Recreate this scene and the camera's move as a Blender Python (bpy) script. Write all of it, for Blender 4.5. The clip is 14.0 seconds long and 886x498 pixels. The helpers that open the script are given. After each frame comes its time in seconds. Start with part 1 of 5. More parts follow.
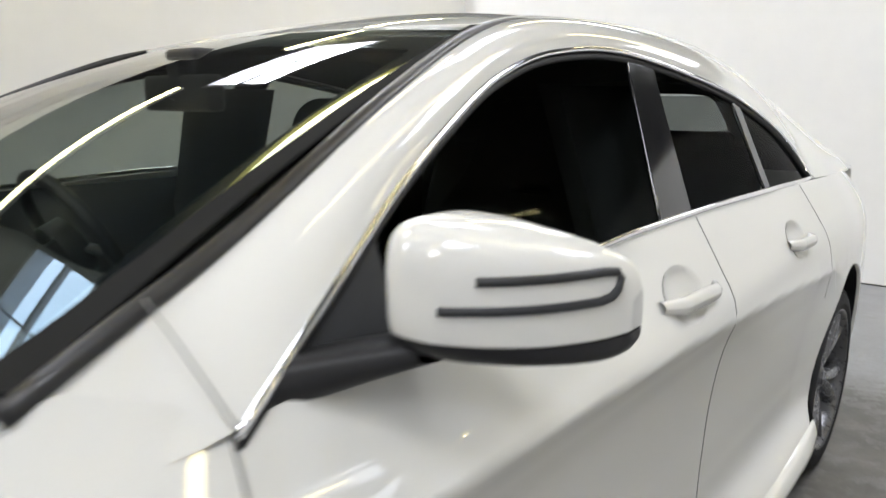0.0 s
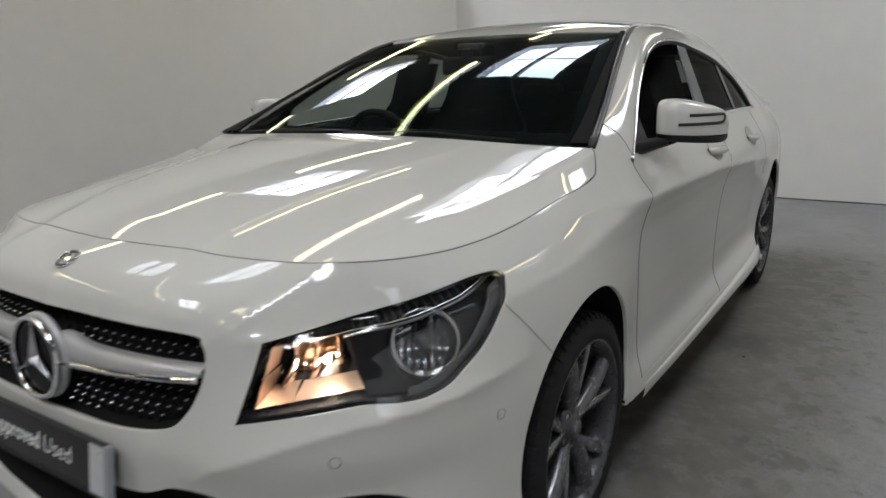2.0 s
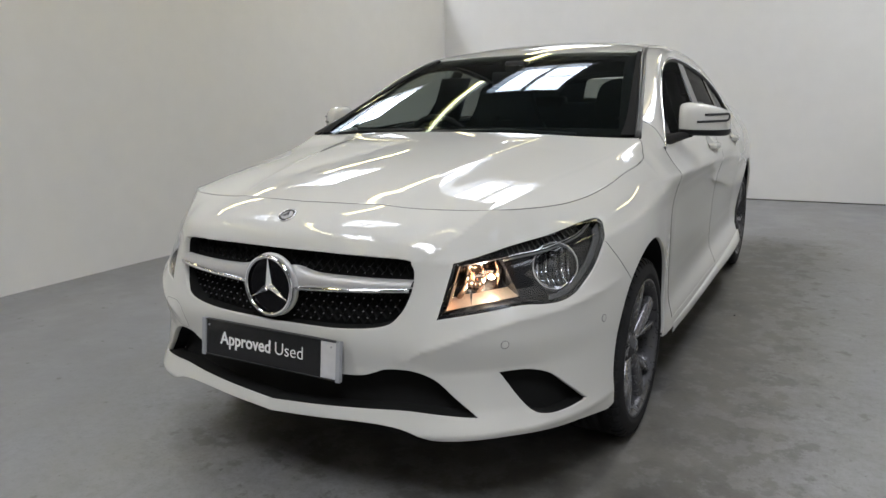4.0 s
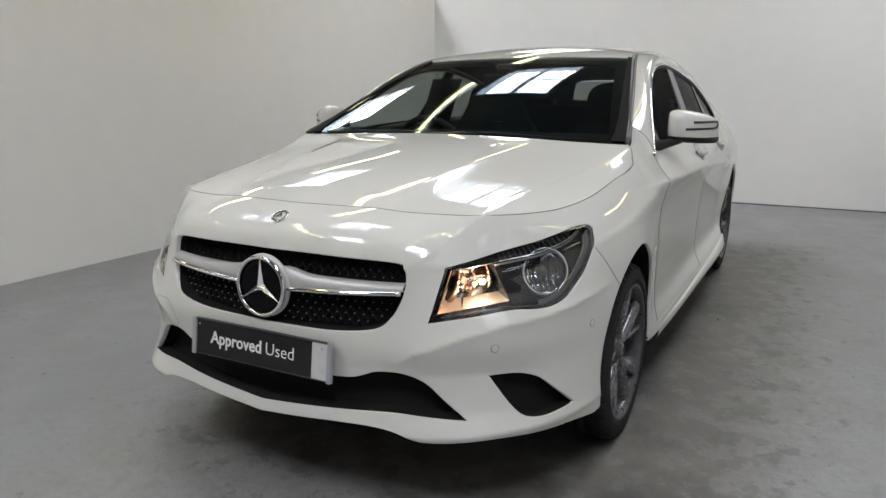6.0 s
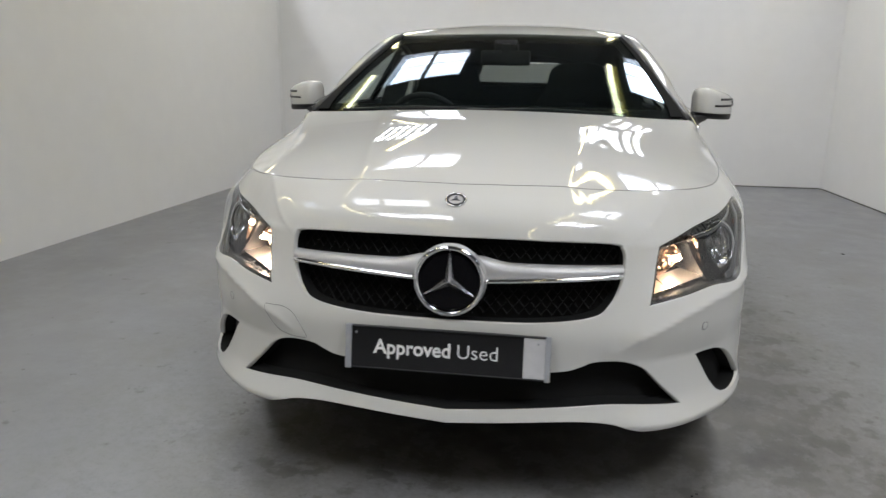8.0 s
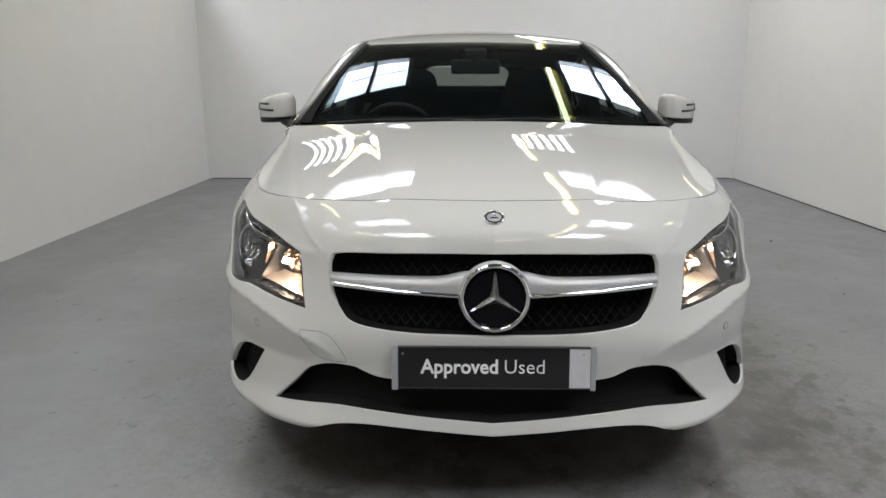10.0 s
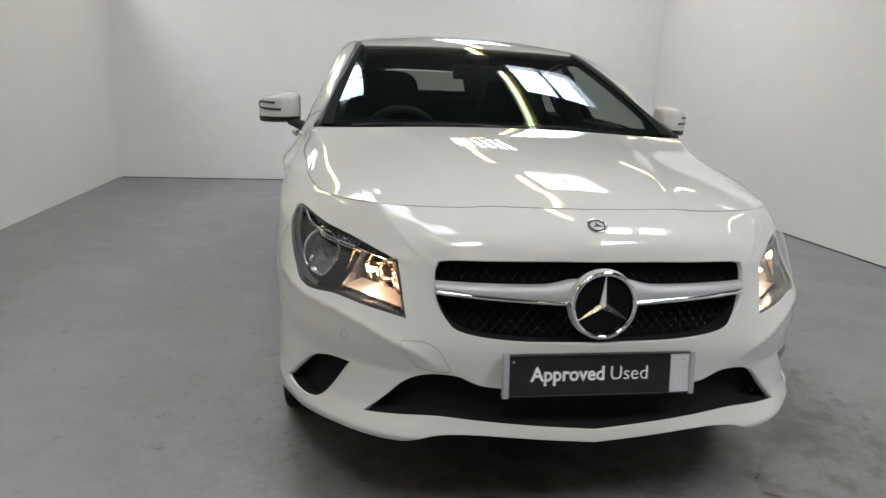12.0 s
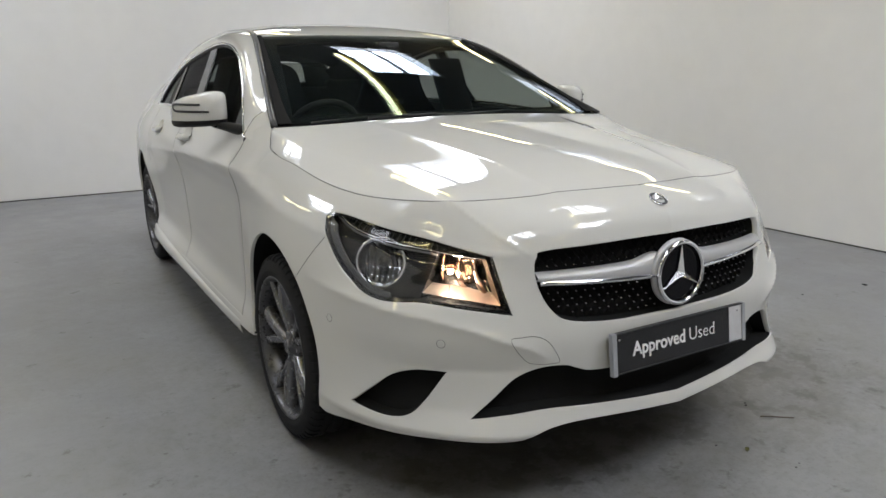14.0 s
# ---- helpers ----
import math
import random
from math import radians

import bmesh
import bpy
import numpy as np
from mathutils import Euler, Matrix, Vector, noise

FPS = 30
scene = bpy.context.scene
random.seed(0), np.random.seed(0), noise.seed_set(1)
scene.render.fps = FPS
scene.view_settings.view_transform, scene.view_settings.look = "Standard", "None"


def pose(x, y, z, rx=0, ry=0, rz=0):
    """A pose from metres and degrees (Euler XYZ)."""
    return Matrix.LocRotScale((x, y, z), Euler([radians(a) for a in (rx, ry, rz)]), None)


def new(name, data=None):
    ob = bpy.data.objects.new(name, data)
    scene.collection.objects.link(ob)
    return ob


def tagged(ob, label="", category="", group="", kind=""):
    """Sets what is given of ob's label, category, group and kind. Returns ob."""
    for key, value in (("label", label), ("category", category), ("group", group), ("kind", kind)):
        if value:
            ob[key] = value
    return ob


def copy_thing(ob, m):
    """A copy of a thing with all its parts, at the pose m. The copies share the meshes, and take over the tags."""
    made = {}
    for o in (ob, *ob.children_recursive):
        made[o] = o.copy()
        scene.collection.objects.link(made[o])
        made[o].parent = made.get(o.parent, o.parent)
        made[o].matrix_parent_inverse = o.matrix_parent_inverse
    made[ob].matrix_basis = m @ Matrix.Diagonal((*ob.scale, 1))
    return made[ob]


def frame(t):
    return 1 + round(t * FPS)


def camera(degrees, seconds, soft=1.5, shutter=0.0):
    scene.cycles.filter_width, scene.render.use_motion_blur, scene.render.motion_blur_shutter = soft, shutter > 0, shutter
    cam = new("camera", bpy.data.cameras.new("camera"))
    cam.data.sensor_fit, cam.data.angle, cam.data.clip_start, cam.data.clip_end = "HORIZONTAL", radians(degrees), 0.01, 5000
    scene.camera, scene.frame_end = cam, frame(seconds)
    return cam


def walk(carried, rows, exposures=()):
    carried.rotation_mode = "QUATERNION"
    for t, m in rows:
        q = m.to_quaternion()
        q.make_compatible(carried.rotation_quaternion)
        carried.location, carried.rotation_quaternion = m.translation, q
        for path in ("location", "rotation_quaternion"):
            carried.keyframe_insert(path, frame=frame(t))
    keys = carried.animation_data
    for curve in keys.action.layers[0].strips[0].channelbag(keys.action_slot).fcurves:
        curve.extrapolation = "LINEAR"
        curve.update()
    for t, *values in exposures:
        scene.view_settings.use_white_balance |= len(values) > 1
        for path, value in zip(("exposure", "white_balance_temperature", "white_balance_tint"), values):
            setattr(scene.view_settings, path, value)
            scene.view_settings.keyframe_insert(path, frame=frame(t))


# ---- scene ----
# camera: seconds, eye, yaw to the right, pitch, lean
cam = camera(64.1, 14.0, shutter=0.4)
PATH = [
    (0, 1.293, 0.139, 1.260, -39.62, -11.99, 0.07),
    (0.5, 1.341, -0.291, 1.246, -37.21, -12.83, -0.03),
    (1, 1.430, -0.729, 1.234, -36.70, -14.04, -0.41),
    (1.5, 1.492, -1.162, 1.244, -35.28, -14.93, -0.80),
    (2, 1.488, -1.588, 1.254, -33.25, -14.17, -1.45),
    (2.5, 1.511, -1.958, 1.252, -32.37, -13.86, -2.08),
    (3, 1.440, -2.235, 1.265, -30.64, -13.90, -1.34),
    (3.2, 1.428, -2.326, 1.225, -29.91, -12.83, -1.72),
    (5.5, 1.408, -2.394, 1.262, -28.17, -13.14, -0.55),
    (6, 1.403, -2.395, 1.261, -28.10, -13.15, -0.28),
    (6.5, 1.262, -2.444, 1.250, -26.44, -13.52, 1.60),
    (7, 0.938, -2.559, 1.215, -20.07, -12.99, -2.00),
    (7.5, 0.583, -2.567, 1.218, -15.16, -13.96, -0.62),
    (8, 0.239, -2.596, 1.203, -8.56, -14.08, 0.89),
    (8.2, 0.087, -2.616, 1.220, -5.14, -14.29, 0.36),
    (10.5, -0.115, -2.630, 1.262, -0.64, -14.30, 0.08),
    (11, -0.118, -2.625, 1.256, -0.55, -14.18, 0.42),
    (11.5, -0.311, -2.593, 1.229, 2.73, -13.94, 3.72),
    (12, -0.717, -2.564, 1.257, 9.65, -13.88, 2.66),
    (12.5, -1.036, -2.390, 1.228, 16.65, -13.83, 0.76),
    (13, -1.353, -2.255, 1.239, 23.63, -14.50, 0.20),
    (13.5, -1.515, -2.193, 1.258, 28.49, -14.95, -1.11),
    (14, -1.521, -2.188, 1.243, 30.37, -14.46, -0.09),
]
walk(cam, [(t, pose(x, y, z, 90 + pitch, 0, -yaw) @ pose(0, 0, 0, 0, 0, lean)) for t, x, y, z, yaw, pitch, lean in PATH],
     exposures=((0.0, 1.10), (0.4, 0.80), (0.8, 0.38), (1.1, 0.16), (1.5, -0.02), (2.0, -0.02), (2.5, 0.12), (3.0, 0.28), (5.5, 0.38), (7.0, 0.40), (14.0, 0.40)))

# ---- light ----
world = bpy.data.worlds.new("world")
scene.world = world
world.use_nodes = True
wn = world.node_tree.nodes
sky = wn.new("ShaderNodeTexSky")
sky.sky_type, sky.sun_disc = "NISHITA", False
sky.sun_elevation, sky.sun_rotation = radians(38), radians(200)
world.node_tree.links.new(sky.outputs[0], wn["Background"].inputs[0])
wn["Background"].inputs[1].default_value = 0.12
scene.view_settings.exposure = 0.4


# ---- materials ----
def mat(name):
    m = bpy.data.materials.new(name)
    m.use_nodes = True
    return m, m.node_tree.nodes, m.node_tree.links, m.node_tree.nodes["Principled BSDF"]


def noise_node(n, l, scale, detail=4.0, rough=0.55, stretch=(1, 1, 1)):
    co = n.new("ShaderNodeTexCoord")
    mp = n.new("ShaderNodeMapping")
    mp.inputs["Scale"].default_value = stretch
    l.new(co.outputs["Object"], mp.inputs[0])
    t = n.new("ShaderNodeTexNoise")
    t.inputs["Scale"].default_value, t.inputs["Detail"].default_value, t.inputs["Roughness"].default_value = scale, detail, rough
    l.new(mp.outputs[0], t.inputs["Vector"])
    return t


def ramp(n, l, src, stops):
    r = n.new("ShaderNodeValToRGB")
    els = r.color_ramp.elements
    while len(els) < len(stops):
        els.new(0.5)
    for e, (p, c) in zip(els, stops):
        e.position, e.color = p, (*c, 1) if len(c) == 3 else (c[0], c[0], c[0], 1)
    l.new(src, r.inputs[0])
    return r


def bump(n, l, src, b, strength, dist=0.01):
    k = n.new("ShaderNodeBump")
    k.inputs["Strength"].default_value, k.inputs["Distance"].default_value = strength, dist
    l.new(src, k.inputs["Height"])
    l.new(k.outputs[0], b.inputs["Normal"])


def simple(name, color, rough=0.5, metal=0.0, scale=30.0, vary=0.12, relief=0.0, coat=0.0, spread=0.06):
    """A surface with a little variation of tone and gloss at two scales."""
    m, n, l, b = mat(name)
    t = noise_node(n, l, scale, 6.0)
    t2 = noise_node(n, l, scale * 0.12, 2.0)
    mx = n.new("ShaderNodeMath")
    mx.operation = "MULTIPLY_ADD"
    l.new(t2.outputs["Fac"], mx.inputs[0])
    mx.inputs[1].default_value = 0.6
    l.new(t.outputs["Fac"], mx.inputs[2])
    lo, hi = [c * (1 - vary) for c in color], [min(1, c * (1 + vary)) for c in color]
    r = ramp(n, l, mx.outputs[0], [(0.55, lo), (1.05, hi)])
    l.new(r.outputs[0], b.inputs["Base Color"])
    rr = ramp(n, l, t.outputs["Fac"], [(0.3, (max(0.02, rough - spread),)), (0.7, (min(1, rough + spread),))])
    l.new(rr.outputs[0], b.inputs["Roughness"])
    b.inputs["Metallic"].default_value = metal
    b.inputs["Coat Weight"].default_value = coat
    b.inputs["Coat Roughness"].default_value = 0.03
    if relief:
        bump(n, l, t.outputs["Fac"], b, relief, 0.004)
    return m


def glass(name, tint, base=0.04, power=5.0, coat=(1, 1, 1)):
    """Thin pane: tinted see-through, with gloss that grows towards grazing view."""
    m, n, l, b = mat(name)
    n.remove(b)
    tr, gl, mx, lw = n.new("ShaderNodeBsdfTransparent"), n.new("ShaderNodeBsdfGlossy"), n.new("ShaderNodeMixShader"), n.new("ShaderNodeLayerWeight")
    lw.inputs["Blend"].default_value = 0.5
    pw, ma = n.new("ShaderNodeMath"), n.new("ShaderNodeMath")
    pw.operation, ma.operation = "POWER", "MULTIPLY_ADD"
    l.new(lw.outputs["Facing"], pw.inputs[0])
    pw.inputs[1].default_value = power
    l.new(pw.outputs[0], ma.inputs[0])
    ma.inputs[1].default_value, ma.inputs[2].default_value = 1.0 - base, base
    tr.inputs[0].default_value = (*tint, 1)
    # the coating's tint shows in the mirror image seen square on and fades towards grazing view
    cm = n.new("ShaderNodeMix")
    cm.data_type = "RGBA"
    cm.inputs["A"].default_value, cm.inputs["B"].default_value = (*coat, 1), (1, 1, 1, 1)
    fade = n.new("ShaderNodeMath")
    fade.operation, fade.use_clamp = "MULTIPLY", True
    l.new(pw.outputs[0], fade.inputs[0])
    fade.inputs[1].default_value = 4.0
    l.new(fade.outputs[0], cm.inputs["Factor"])
    l.new(cm.outputs["Result"], gl.inputs["Color"])
    gl.inputs["Roughness"].default_value = 0.008
    l.new(ma.outputs[0], mx.inputs[0])
    l.new(tr.outputs[0], mx.inputs[1])
    l.new(gl.outputs[0], mx.inputs[2])
    l.new(mx.outputs[0], n["Material Output"].inputs[0])
    return m


def glow(name, color, strength):
    m, n, l, b = mat(name)
    b.inputs["Emission Color"].default_value = (*color, 1)
    b.inputs["Emission Strength"].default_value = strength
    b.inputs["Base Color"].default_value = (*color, 1)
    return m


def paint_material():
    m, n, l, b = mat("white_car_paint")
    t = noise_node(n, l, 900.0, 2.0)
    r = ramp(n, l, t.outputs["Fac"], [(0.3, (0.545, 0.543, 0.520)), (0.7, (0.565, 0.563, 0.540))])
    l.new(r.outputs[0], b.inputs["Base Color"])
    b.inputs["Roughness"].default_value = 0.35
    b.inputs["Specular IOR Level"].default_value = 0.0
    b.inputs["Coat Weight"].default_value = 1.0
    b.inputs["Coat Roughness"].default_value = 0.0
    b.inputs["Coat IOR"].default_value = 1.55
    return m


def floor_material():
    """Grey floor paint, worn and stained darker where cars stand and drip."""
    m, n, l, b = mat("painted_concrete")
    big, mid, fine = noise_node(n, l, 0.9, 5.0, 0.6), noise_node(n, l, 3.2, 8.0, 0.65), noise_node(n, l, 60.0, 4.0)
    co = n.new("ShaderNodeTexCoord")
    sep = n.new("ShaderNodeSeparateXYZ")
    l.new(co.outputs["Object"], sep.inputs[0])

    def math_node(op, a, c=None, d=None):
        k = n.new("ShaderNodeMath")
        k.operation = op
        for i, v in enumerate((a, c, d)):
            if v is None:
                continue
            if isinstance(v, (int, float)):
                k.inputs[i].default_value = v
            else:
                l.new(v, k.inputs[i])
        return k.outputs[0]
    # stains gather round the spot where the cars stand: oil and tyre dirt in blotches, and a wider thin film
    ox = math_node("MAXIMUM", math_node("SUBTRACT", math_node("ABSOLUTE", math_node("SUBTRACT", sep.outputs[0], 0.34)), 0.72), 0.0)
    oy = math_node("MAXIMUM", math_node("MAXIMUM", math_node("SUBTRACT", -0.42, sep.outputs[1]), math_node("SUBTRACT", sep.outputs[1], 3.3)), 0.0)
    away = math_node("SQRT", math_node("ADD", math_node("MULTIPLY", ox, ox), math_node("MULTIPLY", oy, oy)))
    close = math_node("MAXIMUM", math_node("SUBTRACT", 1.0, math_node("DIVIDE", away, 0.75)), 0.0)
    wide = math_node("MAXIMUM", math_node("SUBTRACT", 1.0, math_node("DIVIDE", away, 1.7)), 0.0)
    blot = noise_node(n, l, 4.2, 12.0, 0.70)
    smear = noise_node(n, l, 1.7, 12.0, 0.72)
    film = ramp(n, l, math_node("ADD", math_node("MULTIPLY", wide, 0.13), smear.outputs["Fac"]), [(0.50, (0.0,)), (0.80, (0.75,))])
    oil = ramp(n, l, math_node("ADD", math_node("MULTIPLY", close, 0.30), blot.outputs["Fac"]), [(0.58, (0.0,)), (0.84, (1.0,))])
    dots = ramp(n, l, noise_node(n, l, 17.0, 2.0, 0.5).outputs["Fac"], [(0.735, (0.0,)), (0.76, (1.0,))])
    scuff = ramp(n, l, noise_node(n, l, 7.0, 5.0, 0.7, (9.0, 0.45, 1.0)).outputs["Fac"], [(0.60, (0.0,)), (0.70, (1.0,))])
    speck = ramp(n, l, noise_node(n, l, 85.0, 3.0, 0.6).outputs["Fac"], [(0.58, (0.0,)), (0.66, (1.0,))])
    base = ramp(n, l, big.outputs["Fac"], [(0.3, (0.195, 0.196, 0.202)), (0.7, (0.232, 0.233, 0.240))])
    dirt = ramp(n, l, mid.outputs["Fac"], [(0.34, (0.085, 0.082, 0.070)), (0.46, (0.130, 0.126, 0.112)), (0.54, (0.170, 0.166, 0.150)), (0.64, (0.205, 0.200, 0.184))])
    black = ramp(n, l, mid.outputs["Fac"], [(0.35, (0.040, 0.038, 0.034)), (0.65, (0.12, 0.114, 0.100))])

    def over(fac, under, top):
        x = n.new("ShaderNodeMix")
        x.data_type = "RGBA"
        l.new(fac, x.inputs["Factor"])
        l.new(under, x.inputs["A"])
        l.new(top, x.inputs["B"])
        return x
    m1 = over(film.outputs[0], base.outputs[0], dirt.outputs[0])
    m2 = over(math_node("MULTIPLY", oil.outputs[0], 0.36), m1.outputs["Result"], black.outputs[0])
    # gritty dirt with painted contact shade fading from the standing place; small drips close beside
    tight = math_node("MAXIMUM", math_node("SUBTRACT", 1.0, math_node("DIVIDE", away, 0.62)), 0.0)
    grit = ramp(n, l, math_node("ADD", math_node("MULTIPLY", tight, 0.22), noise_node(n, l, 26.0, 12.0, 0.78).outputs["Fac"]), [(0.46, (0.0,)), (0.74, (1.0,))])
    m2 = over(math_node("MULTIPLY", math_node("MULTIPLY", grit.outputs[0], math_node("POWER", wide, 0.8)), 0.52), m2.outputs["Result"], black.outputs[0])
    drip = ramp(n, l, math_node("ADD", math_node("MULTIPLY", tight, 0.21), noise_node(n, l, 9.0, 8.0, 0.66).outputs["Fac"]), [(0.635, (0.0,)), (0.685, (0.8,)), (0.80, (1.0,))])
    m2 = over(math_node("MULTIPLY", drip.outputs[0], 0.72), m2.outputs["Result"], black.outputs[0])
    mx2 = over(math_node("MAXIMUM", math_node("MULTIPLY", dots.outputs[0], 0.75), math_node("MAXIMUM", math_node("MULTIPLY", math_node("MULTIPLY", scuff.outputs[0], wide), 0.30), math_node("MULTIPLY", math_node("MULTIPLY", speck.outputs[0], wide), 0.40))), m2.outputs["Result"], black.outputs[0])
    l.new(mx2.outputs["Result"], b.inputs["Base Color"])
    rr = ramp(n, l, mid.outputs["Fac"], [(0.3, (0.38,)), (0.7, (0.55,))])
    l.new(rr.outputs[0], b.inputs["Roughness"])
    bump(n, l, fine.outputs["Fac"], b, 0.12, 0.003)
    return m


PAINT = paint_material()
FLOOR = floor_material()
WALL = simple("white_wall_paint", (0.745, 0.74, 0.73), 0.6, scale=6.0, vary=0.02)
FOOT_LINE = simple("dark_foot_line", (0.05, 0.048, 0.045), 0.8, scale=30.0, vary=0.3)
CLADDING = simple("grey_roof_cladding", (0.12, 0.125, 0.13), 0.6, scale=4.0, vary=0.1)
EMBLEMBLACK = simple("emblem_black", (0.003, 0.003, 0.004), 0.07, scale=60.0, spread=0.02)
STEEL = simple("painted_steel", (0.30, 0.31, 0.33), 0.45, scale=12.0)
YELLOW = simple("yellow_paint", (0.90, 0.78, 0.25), 0.4, scale=12.0)
BLACK = simple("black_plastic", (0.013, 0.013, 0.014), 0.5, scale=120.0, relief=0.05)
GLOSSBLACK = simple("gloss_black", (0.011, 0.011, 0.012), 0.08, scale=60.0, spread=0.02)
GREYPLASTIC = simple("dark_grey_plastic", (0.022, 0.023, 0.025), 0.45, scale=150.0, relief=0.08)
DARKLENS = simple("dark_lamp_bezel", (0.022, 0.023, 0.025), 0.25, scale=80.0)
CHROME = simple("chrome", (0.82, 0.82, 0.84), 0.06, 1.0, scale=40.0, vary=0.03, spread=0.02)
SILVER = simple("silver_trim", (0.43, 0.43, 0.435), 0.45, 0.35, scale=60.0, vary=0.04)
ALLOY = simple("grey_alloy", (0.075, 0.075, 0.08), 0.3, 0.55, scale=60.0, vary=0.05)
SPOKE = simple("bright_grey_alloy", (0.17, 0.17, 0.18), 0.24, 0.7, scale=60.0, vary=0.03)
MOULDING = simple("black_moulding", (0.010, 0.010, 0.011), 0.38, scale=60.0, spread=0.05)
SHUT = simple("shut_line_gap", (0.16, 0.16, 0.155), 0.6, scale=50.0)
SATIN = simple("bright_satin_metal", (0.80, 0.80, 0.82), 0.2, 1.0, scale=60.0, vary=0.04)
RUBBER = simple("tyre_rubber", (0.017, 0.017, 0.018), 0.8, scale=70.0, vary=0.25, relief=0.1)
RUBBER.node_tree.nodes["Principled BSDF"].inputs["Specular IOR Level"].default_value = 0.15
EMBLEMBLACK.node_tree.nodes["Principled BSDF"].inputs["Specular IOR Level"].default_value = 0.15
for _m in (BLACK, GREYPLASTIC):
    _m.node_tree.nodes["Principled BSDF"].inputs["Specular IOR Level"].default_value = 0.28
CLOTH = simple("black_upholstery", (0.022, 0.022, 0.023), 0.75, scale=200.0, vary=0.2, relief=0.2)
LINER = simple("black_liner", (0.012, 0.012, 0.012), 0.9, scale=40.0)
LINER.node_tree.nodes["Principled BSDF"].inputs["Specular IOR Level"].default_value = 0.1
HEADLINER = simple("grey_headlining", (0.03, 0.03, 0.03), 0.9, scale=120.0)
WHITEPLASTIC = simple("white_plastic", (0.72, 0.72, 0.72), 0.4, scale=40.0, vary=0.04)
REFLECTOR = simple("lamp_reflector", (0.75, 0.75, 0.76), 0.12, 1.0, scale=40.0, vary=0.05)
DIMREF = simple("dim_reflector", (0.58, 0.58, 0.60), 0.07, 1.0, scale=40.0, vary=0.05)
WS_GLASS = glass("windscreen_glass", (0.64, 0.68, 0.65), 0.062, 5.0, (0.54, 0.81, 1.0))
SIDE_GLASS = glass("side_glass", (0.44, 0.48, 0.46), 0.006, 22.0)
PRIVACY = glass("rear_tinted_glass", (0.36, 0.38, 0.37), 0.006, 14.0)
LENS = glass("lamp_lens", (0.93, 0.94, 0.95), 0.050)


# ---- building helpers ----
def part(name, data, material, parent=None, label=""):
    """Links a mesh (or bmesh) as one object under a thing or a part."""
    if isinstance(data, bmesh.types.BMesh):
        me = bpy.data.meshes.new(name)
        data.to_mesh(me)
        data.free()
    else:
        me = data
    if not me.materials:
        me.materials.append(material)
    ob = new(name, me)
    ob.parent = parent
    if label:
        tagged(ob, label)
    return ob


def thing(name, label, category, m=None, group="", kind=""):
    ob = new(name)
    ob.empty_display_size = 0.1
    if m is not None:
        ob.matrix_basis = m
    return tagged(ob, label, category, group, kind)


def py_mesh(name, verts, faces, smooth=True, normals=None):
    me = bpy.data.meshes.new(name)
    me.from_pydata([tuple(map(float, v)) for v in verts], [], [tuple(map(int, f)) for f in faces])
    if smooth:
        me.polygons.foreach_set("use_smooth", np.ones(len(me.polygons), bool))
    me.update()
    if normals is not None:
        me.normals_split_custom_set_from_vertices([tuple(map(float, q)) for q in normals])
    return me


def box(bm, lo, hi, bevel=0.0, m=None):
    """A box, bevelled where asked, added to bm."""
    lo, hi = Vector(lo), Vector(hi)
    r = bmesh.ops.create_cube(bm, size=1.0)
    vs = r["verts"]
    for v in vs:
        v.co = Vector(((lo[i] + hi[i]) / 2 + v.co[i] * (hi[i] - lo[i]) for i in range(3)))
    if m is not None:
        bmesh.ops.transform(bm, matrix=m, verts=vs)
    if bevel:
        es = list({e for v in vs for e in v.link_edges})
        bmesh.ops.bevel(bm, geom=es, offset=bevel, segments=3, affect="EDGES", profile=0.7)


def box_part(name, lo, hi, material, parent=None, bevel=0.005, m=None, label=""):
    bm = bmesh.new()
    box(bm, lo, hi, bevel, m)
    for f in bm.faces:
        f.smooth = False
    return part(name, bm, material, parent, label)


def lathe(name, profile, steps=64, axis="x"):
    """Turns a (radius, along) profile round the x axis."""
    vs, fs = [], []
    k = len(profile)
    for i in range(steps):
        a = 2 * math.pi * i / steps
        for r, h in profile:
            vs.append((h, r * math.cos(a), r * math.sin(a)))
    for i in range(steps):
        j = (i + 1) % steps
        for q in range(k - 1):
            fs.append((i * k + q, i * k + q + 1, j * k + q + 1, j * k + q))
    return py_mesh(name, vs, fs)


def tube(name, pts, radius, seg=10, closed=False, flat=1.0):
    """A round bar along points; flat squashes its section."""
    P = [Vector(p) for p in pts]
    n = len(P)
    vs, fs = [], []
    up = Vector((0, 0, 1))
    for i, p in enumerate(P):
        a = P[(i - 1) % n] if closed or i else P[0]
        b = P[(i + 1) % n] if closed or i < n - 1 else P[-1]
        d = (b - a).normalized()
        sd = d.cross(up)
        if sd.length < 1e-3:
            sd = Vector((1, 0, 0))
        sd.normalize()
        u2 = sd.cross(d)
        for k in range(seg):
            t = 2 * math.pi * k / seg
            vs.append(p + sd * radius * math.cos(t) + u2 * radius * flat * math.sin(t))
    for i in range(n if closed else n - 1):
        j = (i + 1) % n
        for k in range(seg):
            k2 = (k + 1) % seg
            fs.append((i * seg + k, i * seg + k2, j * seg + k2, j * seg + k))
    if not closed:
        fs.append(tuple(range(seg))[::-1])
        fs.append(tuple((n - 1) * seg + k for k in range(seg)))
    return py_mesh(name, vs, fs)


